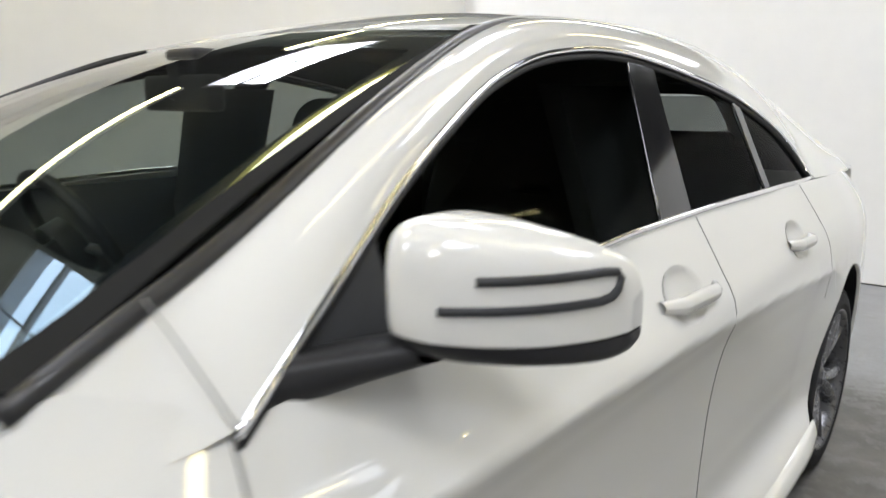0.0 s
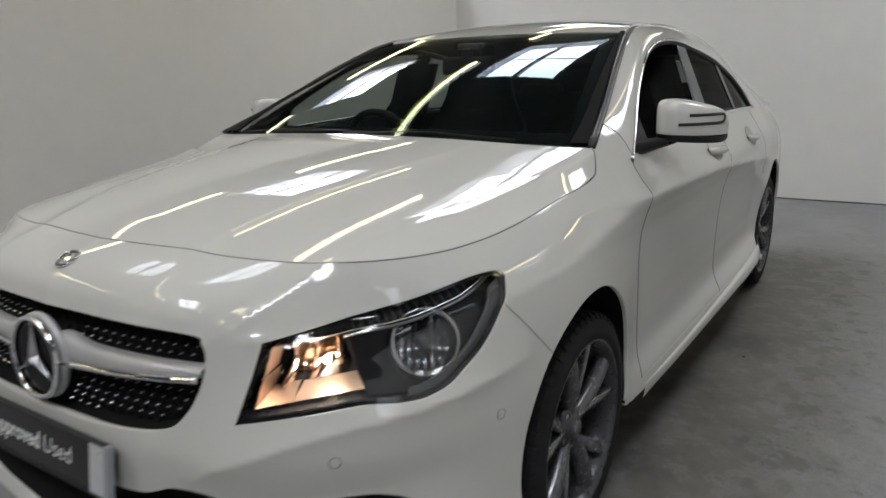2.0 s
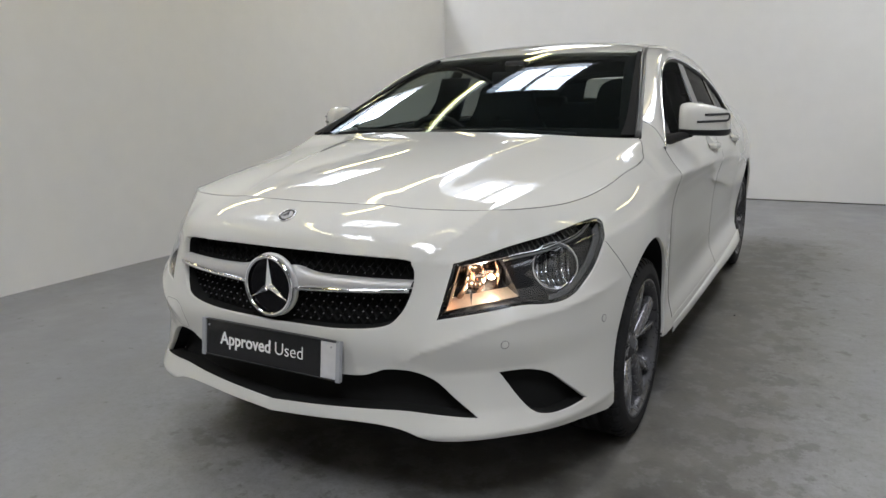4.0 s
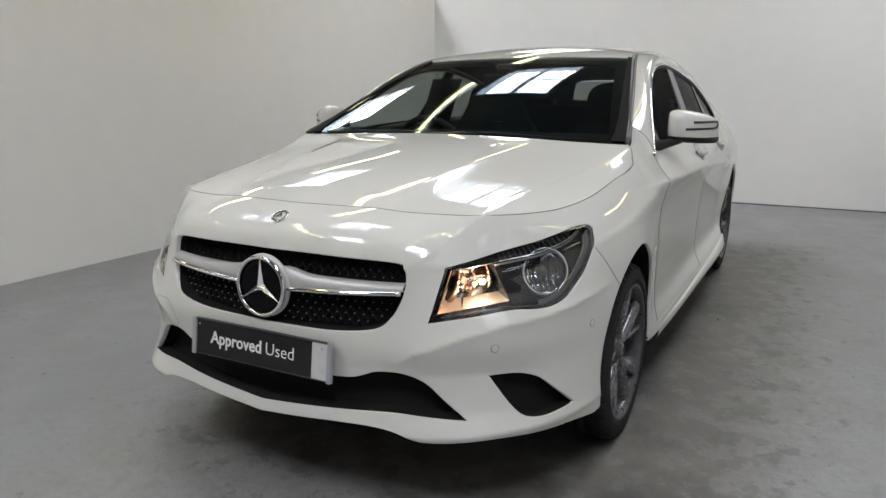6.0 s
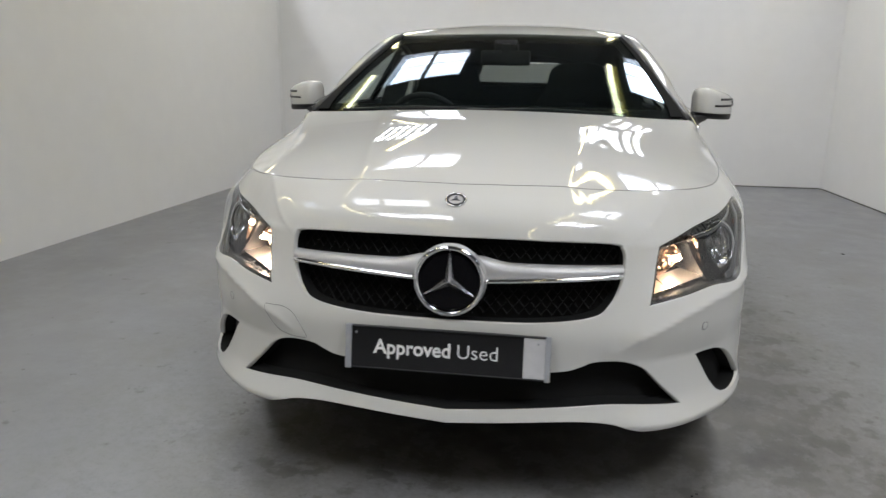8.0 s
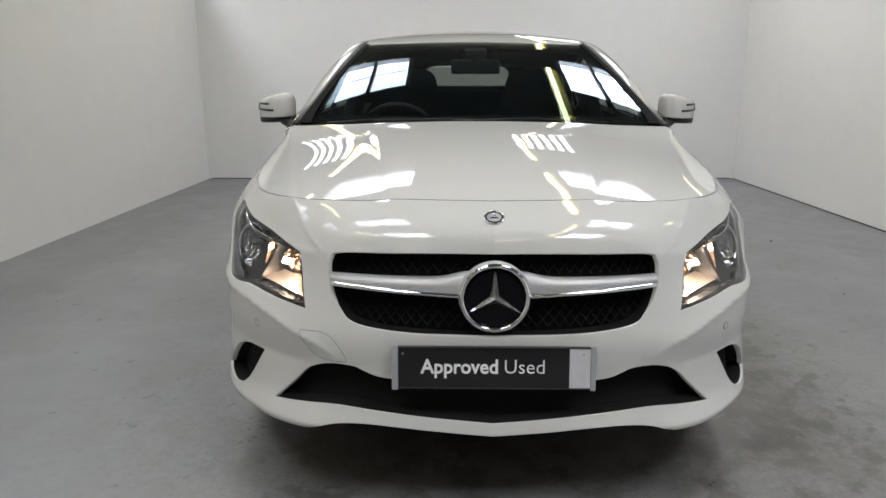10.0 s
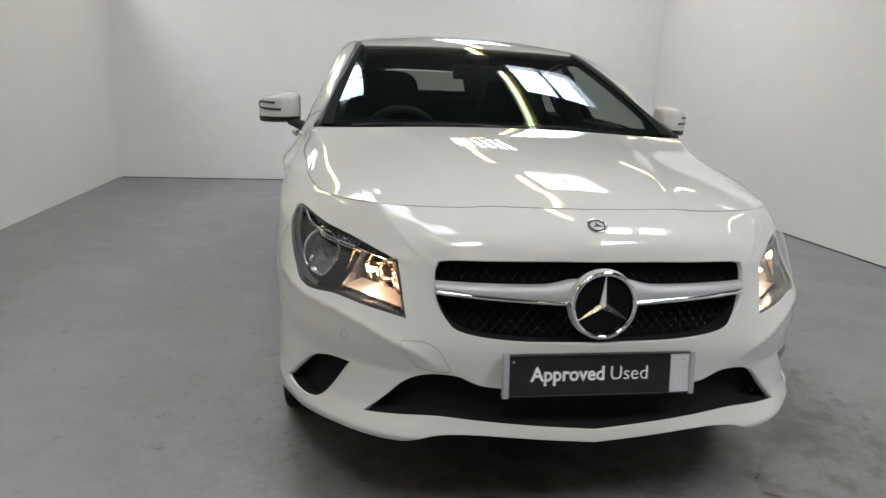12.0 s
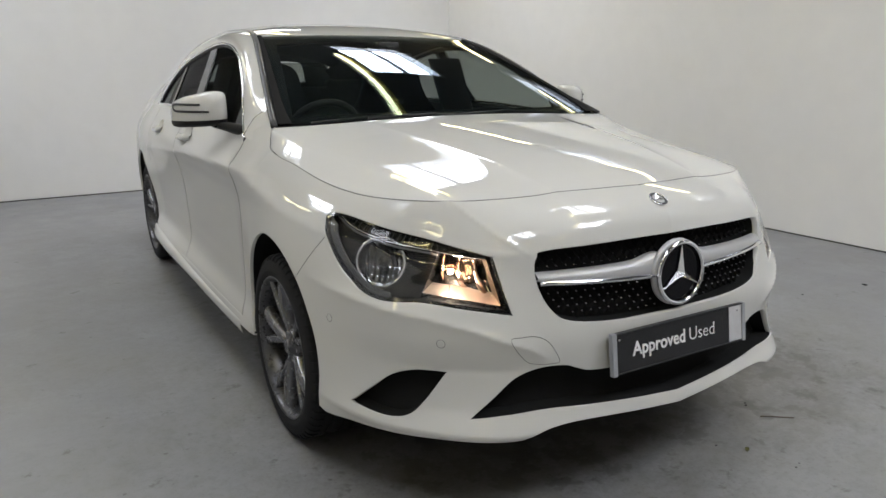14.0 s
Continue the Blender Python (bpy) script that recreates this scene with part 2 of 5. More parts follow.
def spline(P, n=10, closed=False):
    """Catmull-Rom points through P."""
    P = np.asarray(P, float)
    Q = np.vstack([P[-1], P, P[0], P[1]]) if closed else np.vstack([2 * P[0] - P[1], P, 2 * P[-1] - P[-2]])
    out = []
    for i in range(1, len(Q) - 2):
        a, b, c, e = Q[i - 1:i + 3]
        for k in range(n):
            t = k / n
            out.append(0.5 * (2 * b + (c - a) * t + (2 * a - 5 * b + 4 * c - e) * t * t + (3 * b - a - 3 * c + e) * t ** 3))
    if not closed:
        out.append(P[-1])
    return np.array(out)


def pchip(xs, ys, x):
    """Monotone cubic interpolation; ys may have more columns."""
    xs, ys, x = np.asarray(xs, float), np.asarray(ys, float), np.asarray(x, float)
    h, dl = np.diff(xs), np.diff(ys, axis=0)
    hh = h.reshape(-1, *([1] * (ys.ndim - 1)))
    dl = dl / hh
    m = np.zeros_like(ys)
    m[0], m[-1] = dl[0], dl[-1]
    a, b = dl[:-1], dl[1:]
    with np.errstate(divide="ignore", invalid="ignore"):
        w1, w2 = 2 * hh[1:] + hh[:-1], hh[1:] + 2 * hh[:-1]
        q = (w1 + w2) / (w1 / a + w2 / b)
    m[1:-1] = np.where(a * b > 0, np.nan_to_num(q), 0)
    x = np.clip(x, xs[0], xs[-1])
    i = np.clip(np.searchsorted(xs, x) - 1, 0, len(xs) - 2)
    t = (x - xs[i]) / h[i]
    if ys.ndim > 1:
        t, hi = t[:, None], h[i][:, None]
    else:
        hi = h[i]
    return (2 * t ** 3 - 3 * t ** 2 + 1) * ys[i] + (t ** 3 - 2 * t ** 2 + t) * hi * m[i] + (3 * t ** 2 - 2 * t ** 3) * ys[i + 1] + (t ** 3 - t ** 2) * hi * m[i + 1]


def inside(P, poly):
    P, poly = np.asarray(P), np.asarray(poly)
    a, b = poly, np.roll(poly, -1, 0)
    c = np.zeros(len(P), bool)
    for (x0, y0), (x1, y1) in zip(a, b):
        if y0 == y1:
            continue
        k = (y0 > P[:, 1]) != (y1 > P[:, 1])
        c ^= k & (P[:, 0] < (x1 - x0) * (P[:, 1] - y0) / (y1 - y0) + x0)
    return c


def dist_poly(P, poly):
    d = np.full(len(P), 9.0)
    for p, q in zip(poly, np.roll(poly, -1, 0)):
        e = q - p
        t = np.clip(((P - p) @ e) / max(e @ e, 1e-12), 0, 1)
        d = np.minimum(d, np.hypot(*(P - p - t[:, None] * e).T))
    return d


def dense(poly, step):
    poly = np.asarray(poly, float)
    out = []
    for p, q in zip(poly, np.roll(poly, -1, 0)):
        n = max(1, int(round(np.hypot(*(q - p)) / step)))
        out += [p + (q - p) * k / n for k in range(n)]
    keep = [out[0]]
    for o in out[1:]:
        if np.hypot(*(o - keep[-1])) > step * 0.2:
            keep.append(o)
    return np.array(keep)


def sheet(name, outline, surf, res=0.02, holes=(), lip=0.012, flip=False):
    """A panel: the outline in the surface's own two coordinates, filled finely and laid on surf; its edges are turned in by lip."""
    from mathutils.geometry import delaunay_2d_cdt
    loops = [dense(outline, res)] + [dense(h, res * 0.7) for h in holes]
    lo, hi = loops[0].min(0), loops[0].max(0)
    gx, gy = np.meshgrid(np.arange(lo[0] + res / 2, hi[0], res), np.arange(lo[1] + res / 2, hi[1], res))
    G = np.stack([gx.ravel(), gy.ravel()], 1)
    G = G[inside(G, loops[0])]
    for h in loops[1:]:
        G = G[~inside(G, h)]
    for h in loops:
        G = G[dist_poly(G, h) > res * 0.45]
    pts, edges = [], []
    for h in loops:
        k = len(pts)
        pts += [tuple(p) for p in h]
        edges += [(k + i, k + (i + 1) % len(h)) for i in range(len(h))]
    pts += [tuple(p) for p in G]
    V, E, Fc, *_ = delaunay_2d_cdt([Vector(p) for p in pts], edges, [], 0, 1e-7)
    V = np.array([tuple(v) for v in V])
    tri = np.array([f for f in Fc if len(f) == 3])
    cen = V[tri].mean(1)
    ok = inside(cen, loops[0])
    for h in loops[1:]:
        ok &= ~inside(cen, h)
    tri = tri[ok]
    h = 0.004
    P = surf(V[:, 0], V[:, 1])
    du = surf(V[:, 0] + h, V[:, 1]) - surf(V[:, 0] - h, V[:, 1])
    dv = surf(V[:, 0], V[:, 1] + h) - surf(V[:, 0], V[:, 1] - h)
    N = np.cross(du, dv)
    N /= np.linalg.norm(N, axis=1)[:, None] + 1e-12
    ori = np.cross(V[tri[:, 1]] - V[tri[:, 0]], V[tri[:, 2]] - V[tri[:, 0]])
    tri[ori < 0] = tri[ori < 0][:, ::-1]
    if flip:
        N, tri = -N, tri[:, ::-1]
    verts, faces, norms = [P], [tri], [N]
    if lip:
        cnt = {}
        for t in tri:
            for a, b in ((t[0], t[1]), (t[1], t[2]), (t[2], t[0])):
                cnt[(a, b)] = 1
        be = np.array([(a, b) for a, b in cnt if (b, a) not in cnt])
        k = len(P)
        out = np.zeros_like(P)
        o1 = np.cross(P[be[:, 1]] - P[be[:, 0]], N[be[:, 0]])
        o1 /= np.linalg.norm(o1, axis=1)[:, None] + 1e-12
        np.add.at(out, be[:, 0], o1)
        np.add.at(out, be[:, 1], o1)
        rim = np.unique(be)
        where = -np.ones(len(P), int)
        where[rim] = np.arange(len(rim))
        o, nr, pr = out[rim], N[rim], P[rim]
        o /= np.linalg.norm(o, axis=1)[:, None] + 1e-12
        r, m = lip * 0.12, len(rim)
        verts += [pr + (o - nr) * r, pr + o * r - nr * lip]
        norms += [(nr + o) / 1.414, o]
        i0, i1 = be[:, 0], be[:, 1]
        j0, j1 = k + where[i0], k + where[i1]
        faces_l = np.concatenate([np.stack([i1, i0, j0, j1], 1), np.stack([j1, j0, j0 + m, j1 + m], 1)])
        allf = [tuple(f) for f in tri] + [tuple(f) for f in faces_l]
    else:
        allf = [tuple(f) for f in tri]
    return py_mesh(name, np.concatenate(verts), allf, True, np.concatenate(norms))


def grid_mesh(name, rows, flip=False):
    """A smooth skin over rows of points (all the same count)."""
    R = np.asarray(rows, float)
    a, b, _ = R.shape
    fs = []
    for i in range(a - 1):
        for j in range(b - 1):
            f = (i * b + j, i * b + j + 1, (i + 1) * b + j + 1, (i + 1) * b + j)
            fs.append(f[::-1] if flip else f)
    return py_mesh(name, R.reshape(-1, 3), fs)


def mirrored(me, name):
    """The same mesh on the car's other side."""
    vs = np.empty(len(me.vertices) * 3)
    me.vertices.foreach_get("co", vs)
    vs = vs.reshape(-1, 3) * (-1, 1, 1)
    fs = [tuple(p.vertices)[::-1] for p in me.polygons]
    nn = None
    if me.has_custom_normals:
        acc = np.zeros((len(vs), 3))
        for lp, cn in zip(me.loops, me.corner_normals):
            acc[lp.vertex_index] = cn.vector
        nn = acc * (-1, 1, 1)
    out = py_mesh(name, vs, fs, True, nn)
    for k in me.materials:
        out.materials.append(k)
    return out


def both(name, me, material, parent, label=""):
    me.materials.append(material)
    return part(name, me, material, parent, label), part(name, mirrored(me, name), material, parent, label)


# ---- the photo bay and the hall round it ----
def slab(name, pts, z0, z1, material, label, category):
    """An upright or flat prism over a plan outline."""
    k = len(pts)
    vs = [(x, y, z0) for x, y in pts] + [(x, y, z1) for x, y in pts]
    fs = [tuple(range(k))[::-1], tuple(range(k, 2 * k))] + [(i, (i + 1) % k, k + (i + 1) % k, k + i) for i in range(k)]
    ob = part(name, py_mesh(name, vs, fs, False), material)
    return tagged(ob, label, category, kind="structure")


WALL_H = 2.32
XW, XE, YN = -3.21, 3.49, 5.67
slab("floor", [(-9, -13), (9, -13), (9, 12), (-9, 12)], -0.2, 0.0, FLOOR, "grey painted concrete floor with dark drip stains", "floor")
slab("wall_west", [(XW - 0.044 * 6, -6.0), (XW + 0.044 * 5.6, 5.6), (XW - 0.12 + 0.044 * 5.6, 5.75), (XW - 0.12 - 0.044 * 6, -6.0)], 0, WALL_H, WALL, "matt white painted partition wall of the photo bay", "wall")
slab("wall_east", [(XE + 0.048 * 6, -6.0), (XE + 0.12 + 0.048 * 6, -6.0), (XE + 0.12 - 0.048 * 5.74, 5.74), (XE - 0.048 * 5.74, 5.74)], 0, WALL_H, WALL, "matt white painted partition wall of the photo bay", "wall")
slab("wall_north", [(-3.7, YN - 0.085), (3.7, YN + 0.085), (3.7, YN + 0.205), (-3.7, YN + 0.035)], 0, WALL_H, WALL, "matt white painted back wall of the photo bay", "wall")
for nm, pts in (("wall_hall_west", [(-9.2, -13), (-9, -13), (-9, 12), (-9.2, 12)]), ("wall_hall_east", [(9, -13), (9.2, -13), (9.2, 12), (9, 12)]),
                ("wall_hall_south", [(-9.2, -13.2), (9.2, -13.2), (9.2, -13), (-9.2, -13)]), ("wall_hall_north", [(-9.2, 12), (9.2, 12), (9.2, 12.2), (-9.2, 12.2)])):
    slab(nm, pts, 0, 4.06, CLADDING, "plain grey clad outer wall of the hall", "wall")

# thin dark strip along the foot of the back and east walls
for nm, a, b in (("trim_north", (-2.93, YN - 0.085 + 0.77 * 0.17 / 7.4), (3.20, YN - 0.085 + 6.9 * 0.17 / 7.4)), ("trim_east", (XE - 0.048 * 5.72, 5.72), (XE + 0.048 * 6, -6.0))):
    d = (Vector(b) - Vector(a)).normalized()
    q = Vector((d.y, -d.x)) * 0.005
    slab(nm, [(a[0], a[1]), (a[0] + q.x, a[1] + q.y), (b[0] + q.x, b[1] + q.y), (b[0], b[1])][::-1], 0.001, 0.010, FOOT_LINE, "thin dark line along the foot of the wall", "sealant")

# ---- the car's surfaces: x across (+ is the car's left side), y back from the front axle, z up ----
PLAN = spline([(0, -0.925), (0.25, -0.905), (0.42, -0.868), (0.55, -0.815), (0.67, -0.725), (0.771, -0.60), (0.836, -0.43), (0.870, -0.25), (0.886, -0.02),
               (0.885, 0.35), (0.888, 0.9), (0.888, 1.6), (0.888, 2.2), (0.885, 2.7), (0.85, 3.2), (0.74, 3.55), (0.45, 3.70), (0.0, 3.74)], 16)
PLAN_S = np.concatenate([[0], np.cumsum(np.hypot(*np.diff(PLAN, axis=0).T))])
PLAN_N = np.gradient(PLAN, PLAN_S, axis=0)
PLAN_N = np.stack([PLAN_N[:, 1], -PLAN_N[:, 0]], 1)
PLAN_N /= np.linalg.norm(PLAN_N, axis=1)[:, None]
PLAN_N[0] = (0, -1)


def s_of(x, y):
    """Where along the plan outline a place lies."""
    a, b = PLAN[:-1], PLAN[1:]
    d = b - a
    t = np.clip((((x, y) - a) * d).sum(1) / (d * d).sum(1), 0, 1)
    e = np.hypot(*(a + d * t[:, None] - (x, y)).T)
    i = int(np.argmin(e))
    return float(PLAN_S[i] + t[i] * (PLAN_S[i + 1] - PLAN_S[i]))


# how far the skin lies inside the plan outline, by height, at stations along it
Z_KEYS = [0.14, 0.20, 0.27, 0.34, 0.44, 0.52, 0.60, 0.68, 0.75, 0.80, 0.85, 0.90, 0.96, 1.02]
STATIONS = [
    (0.0, [0.05, 0.03, -0.004, 0.010, 0.028, 0.026, 0.030, 0.048, 0.066, 0.080, 0.112, 0.20, 0.30, 0.40]),
    (0.42, [0.05, 0.03, -0.010, 0.006, 0.012, 0.008, 0.027, 0.045, 0.058, 0.082, 0.150, 0.30, 0.40, 0.50]),
    (0.60, [0.05, 0.02, -0.020, 0.000, 0.012, 0.006, 0.024, 0.056, 0.080, 0.110, 0.180, 0.30, 0.40, 0.50]),
    (0.75, [0.06, 0.01, -0.012, 0.000, 0.010, 0.004, 0.020, 0.060, 0.090, 0.125, 0.185, 0.27, 0.36, 0.45]),
    (0.93, [0.06, 0.01, -0.010, -0.006, 0.002, -0.002, 0.006, 0.034, 0.058, 0.080, 0.115, 0.20, 0.28, 0.36]),
    (1.12, [0.05, 0.00, -0.010, -0.008, -0.006, -0.006, 0.000, 0.010, 0.024, 0.034, 0.058, 0.12, 0.20, 0.27]),
    (1.45, [0.03, 0.01, 0.004, -0.002, -0.006, -0.010, -0.012, -0.006, 0.003, 0.012, 0.032, 0.090, 0.15, 0.21]),
    (1.75, [0.03, 0.02, 0.016, 0.014, 0.010, 0.006, 0.004, 0.008, 0.010, 0.008, 0.012, 0.052, 0.10, 0.15]),
    (2.00, [0.03, 0.010, 0.012, 0.026, 0.028, 0.026, 0.024, 0.020, 0.014, 0.005, 0.000, 0.030, 0.066, 0.100]),
    (2.9, [0.03, -0.006, 0.004, 0.032, 0.037, 0.034, 0.030, 0.022, 0.012, 0.003, 0.002, 0.026, 0.060, 0.095]),
    (3.7, [0.03, -0.022, -0.008, 0.028, 0.033, 0.026, 0.016, 0.006, 0.000, 0.002, 0.010, 0.034, 0.066, 0.100]),
    (4.2, [0.03, 0.015, 0.010, 0.006, 0.000, -0.006, -0.008, -0.002, 0.002, 0.008, 0.022, 0.046, 0.080, 0.12]),
    (4.9, [0.05, 0.03, 0.02, 0.01, 0.0, 0.0, 0.0, 0.0, 0.005, 0.015, 0.035, 0.065, 0.11, 0.15]),
    (6.2, [0.05, 0.03, 0.02, 0.01, 0.0, 0.0, 0.0, 0.0, 0.02, 0.04, 0.06, 0.09, 0.13, 0.17]),
]
ST_S, ST_A = np.array([k for k, _ in STATIONS]), np.array([v for _, v in STATIONS])


TOP = []
LAMP_S = s_of(0.530, -0.749)


def body(s, z):
    """The skin of the bumper, wings, doors and quarters."""
    s, z = np.atleast_1d(np.asarray(s, float)), np.atleast_1d(np.asarray(z, float))
    sa = np.minimum(np.abs(s), PLAN_S[-1])
    rows = pchip(ST_S, ST_A, sa)
    zk = np.array(Z_KEYS)
    # cubic along height, row by row
    zc = np.clip(z, zk[0], zk[-1])
    i = np.clip(np.searchsorted(zk, zc) - 1, 0, len(zk) - 2)
    m = np.gradient(rows, zk, axis=1)
    k = np.arange(len(s))
    h = zk[i + 1] - zk[i]
    t = (zc - zk[i]) / h
    a = (2 * t ** 3 - 3 * t ** 2 + 1) * rows[k, i] + (t ** 3 - 2 * t ** 2 + t) * h * m[k, i] + (3 * t ** 2 - 2 * t ** 3) * rows[k, i + 1] + (t ** 3 - t ** 2) * h * m[k, i + 1]
    if TOP:
        # roll the skin smoothly over into the bonnet's shut line
        zt, at = np.interp(sa, *TOP[0]), np.interp(sa, *TOP[1])
        H = 0.115
        z0 = zt - H
        j = np.clip(np.searchsorted(zk, z0) - 1, 0, len(zk) - 2)
        f0 = (z0 - zk[j]) / (zk[j + 1] - zk[j])
        a0 = rows[k, j] * (1 - f0) + rows[k, j + 1] * f0
        m0 = m[k, j] * (1 - f0) + m[k, j + 1] * f0
        rise = np.maximum(at - a0, 0.01)
        m0 = np.clip(m0, -0.1, 0.9 * rise / H)
        w = np.clip((z - z0) / H, 0, 1.6)
        # over the grille the top of the nose is nearly flat and turns down late; over the lamps it rolls evenly
        late = np.interp(sa, [0.0, 0.40, 0.80], [2.8, 2.6, 1.45])
        hm = a0 + (w ** 3 - 2 * w ** 2 + w) * H * m0 + rise * w ** late
        fade = np.clip((1.81 - sa) / 0.13, 0, 1)
        fade = fade * fade * (3 - 2 * fade)
        g = np.clip((z - z0 + 0.03) / 0.06, 0, 1)
        g = g * g * (3 - 2 * g) * fade
        lo = np.where(z < z0, a, hm)
        a = a * (1 - g) + lo * g
    # pressed edges: along the flank, round the bumper's cheek, and from the bonnet's ridge down to the grille
    y = sa - 1.494
    for d, high, wide, on in ((z - np.interp(y, [0.0, 0.415, 0.77, 1.3, 2.0, 2.7], [0.866, 0.854, 0.842, 0.820, 0.772, 0.715]), 0.014, 0.042, np.interp(y, [-0.15, 0.45, 2.2, 2.65], [0, 1, 1, 0])),
                              (z - np.interp(sa, [0.44, 0.49, 0.576, 0.64, 0.76, 0.96, 1.2], [0.478, 0.509, 0.536, 0.558, 0.582, 0.602, 0.620]), 0.011, 0.026, np.interp(sa, [0.40, 0.50, 1.0, 1.22], [0, 1, 1, 0])),
                              (sa - 0.52 - 2.07 * (z - 0.762), 0.004, 0.028, np.interp(z, [0.70, 0.77, 0.95], [0, 1, 1]) * np.interp(sa, [0.85, 1.0], [1, 0])),
                              (z - 0.739, 0.006, 0.012, np.interp(sa, [LAMP_S - 0.09, LAMP_S - 0.01, LAMP_S + 0.05], [0, 1, 0])),
                              (z - 0.272, 0.010, 0.022, np.interp(sa, [0.30, 0.52, 1.0, 1.2], [0.35, 1, 1, 0])),
                              (z - 0.442, -0.004, 0.016, np.interp(sa, [0.50, 0.58, 0.74, 0.86], [0, 1, 1, 0]))):
        a = a - on * high * np.exp(-(np.sqrt(d * d + 0.0022 ** 2) - 0.0022) / wide)
    cx, cy = np.interp(sa, PLAN_S, PLAN[:, 0]), np.interp(sa, PLAN_S, PLAN[:, 1])
    nx, ny = np.interp(sa, PLAN_S, PLAN_N[:, 0]), np.interp(sa, PLAN_S, PLAN_N[:, 1])
    q = np.hypot(nx, ny)
    x, y = cx - nx / q * a, cy - ny / q * a
    return np.stack([np.where(s < 0, -x, x), y, z], 1)


# the shut line of the bonnet in plan and height, from the middle of the nose to the corner of the windscreen
SEAM = spline([(0, -0.715), (0.14, -0.704), (0.28, -0.684), (0.45, -0.654), (0.58, -0.603), (0.68, -0.50), (0.74, -0.36), (0.775, -0.2), (0.79, 0.0), (0.800, 0.12), (0.799, 0.205), (0.788, 0.248), (0.774, 0.272), (0.760, 0.29)], 8)
SEAM_H = [(-0.60, 0.862), (-0.53, 0.860), (-0.42, 0.859), (-0.316, 0.865), (-0.2, 0.878), (-0.1, 0.891), (0.0, 0.904), (0.12, 0.916), (0.205, 0.930), (0.248, 0.947), (0.272, 0.969), (0.29, 0.996)]
RIDGE = [(-0.775, 0.53, 0.820), (-0.725, 0.541, 0.832), (-0.645, 0.56, 0.856), (-0.60, 0.572, 0.866), (-0.40, 0.612, 0.894), (-0.22, 0.648, 0.918), (-0.02, 0.695, 0.939), (0.145, 0.736, 0.961), (0.31, 0.780, 1.000)]


def bonnet_z(x, y):
    """Height of the bonnet: a flat dome as far as the ridge on each side, then down to the wings."""
    x, y = np.abs(np.atleast_1d(np.asarray(x, float))), np.atleast_1d(np.asarray(y, float))
    zc = pchip([-0.9, -0.8, -0.715, -0.6, -0.4, -0.2, 0.0, 0.2, 0.45], [0.80, 0.842, 0.872, 0.910, 0.953, 0.981, 1.003, 1.021, 1.04], y)
    ry, rx, rz = (np.array(c) for c in zip(*RIDGE))
    xr, zr = np.polyval(np.polyfit(ry, rx, 3), y), np.polyval(np.polyfit(ry, rz, 3), y)
    zs = pchip(*(np.array(c) for c in zip(*SEAM_H)), y)
    xs = np.interp(y, SEAM[:, 1], SEAM[:, 0])
    q = np.interp(y, [-0.75, 0.0], [1.7, 2.1])
    inner = zc - (zc - zr) * (x / xr) ** q
    u = (x - xr) / np.maximum(xs - xr, 0.02)
    outer = zr + (zs - zr) * (0.5 * (u + np.sqrt(u * u + 0.012))) ** 1.25
    w = np.clip((x - xr + 0.030) / 0.060, 0, 1)
    w = w ** 3 * (w * (6 * w - 15) + 10)
    # a pressed line on each side of the middle, spreading from the nose to the screen, with a shallow hollow outside it
    e = x - np.interp(y, [-0.68, 0.15, 0.35], [0.285, 0.415, 0.44])
    e = 0.5 * (e + np.sqrt(e * e + 0.005 ** 2))
    hollow = 0.0135 * (e / 0.07) * np.exp(-e / 0.07) * np.interp(y, [-0.75, -0.62, 0.05, 0.22], [0.6, 1, 0.8, 0.1])
    return inner * (1 - w) + outer * w - hollow


def bonnet(x, y):
    x, y = np.atleast_1d(np.asarray(x, float)), np.atleast_1d(np.asarray(y, float))
    return np.stack([x, y, bonnet_z(x, y)], 1)


seam_s = np.array([s_of(x, y) for x, y in SEAM])
seam_z = bonnet_z(SEAM[:, 0], SEAM[:, 1])


_c = np.stack([np.interp(seam_s, PLAN_S, PLAN[:, k]) for k in (0, 1)], 1)
_k = SEAM[:, 1] < 0.21
TOP += [(seam_s[_k], seam_z[_k]), (seam_s[_k], np.hypot(*(_c - SEAM).T)[_k])]

ARCH_R, ARCH_Z = 0.352, 0.312
S0 = s_of(0.88, 0.0)
S_ARCH = S0 + 0.004
S_REAR = s_of(0.885, 2.76)


def arch(sc, a0, a1, n=28, r=ARCH_R):
    """Points of a wheel arch, by angle from straight back (0) over the top (90) to straight ahead (180)."""
    return [(sc + r * math.cos(radians(a0 + (a1 - a0) * k / n)), ARCH_Z + r * 1.06 * math.sin(radians(a0 + (a1 - a0) * k / n))) for k in range(n + 1)]


def on_skin(pts):
    """Outline points given as (x, y, z) to the skin's own (s, z)."""
    return [(s_of(x, y), z) for x, y, z in pts]


# headlamp outline, from the inner top corner along the brow to the tip, round and back under
HL_TOP = spline([(0.530, -0.749, 0.737), (0.60, -0.66, 0.757), (0.68, -0.545, 0.784), (0.76, -0.415, 0.808), (0.80, -0.352, 0.812), (0.818, -0.328, 0.807)], 6)
HL_OUT = spline([(0.826, -0.322, 0.796), (0.832, -0.338, 0.772), (0.834, -0.365, 0.735), (0.822, -0.43, 0.672), (0.795, -0.505, 0.629)], 5)
HL_BOT = spline([(0.783, -0.53, 0.620), (0.755, -0.57, 0.612), (0.72, -0.61, 0.612), (0.67, -0.654, 0.615), (0.57, -0.73, 0.602), (0.493, -0.783, 0.590)], 5)
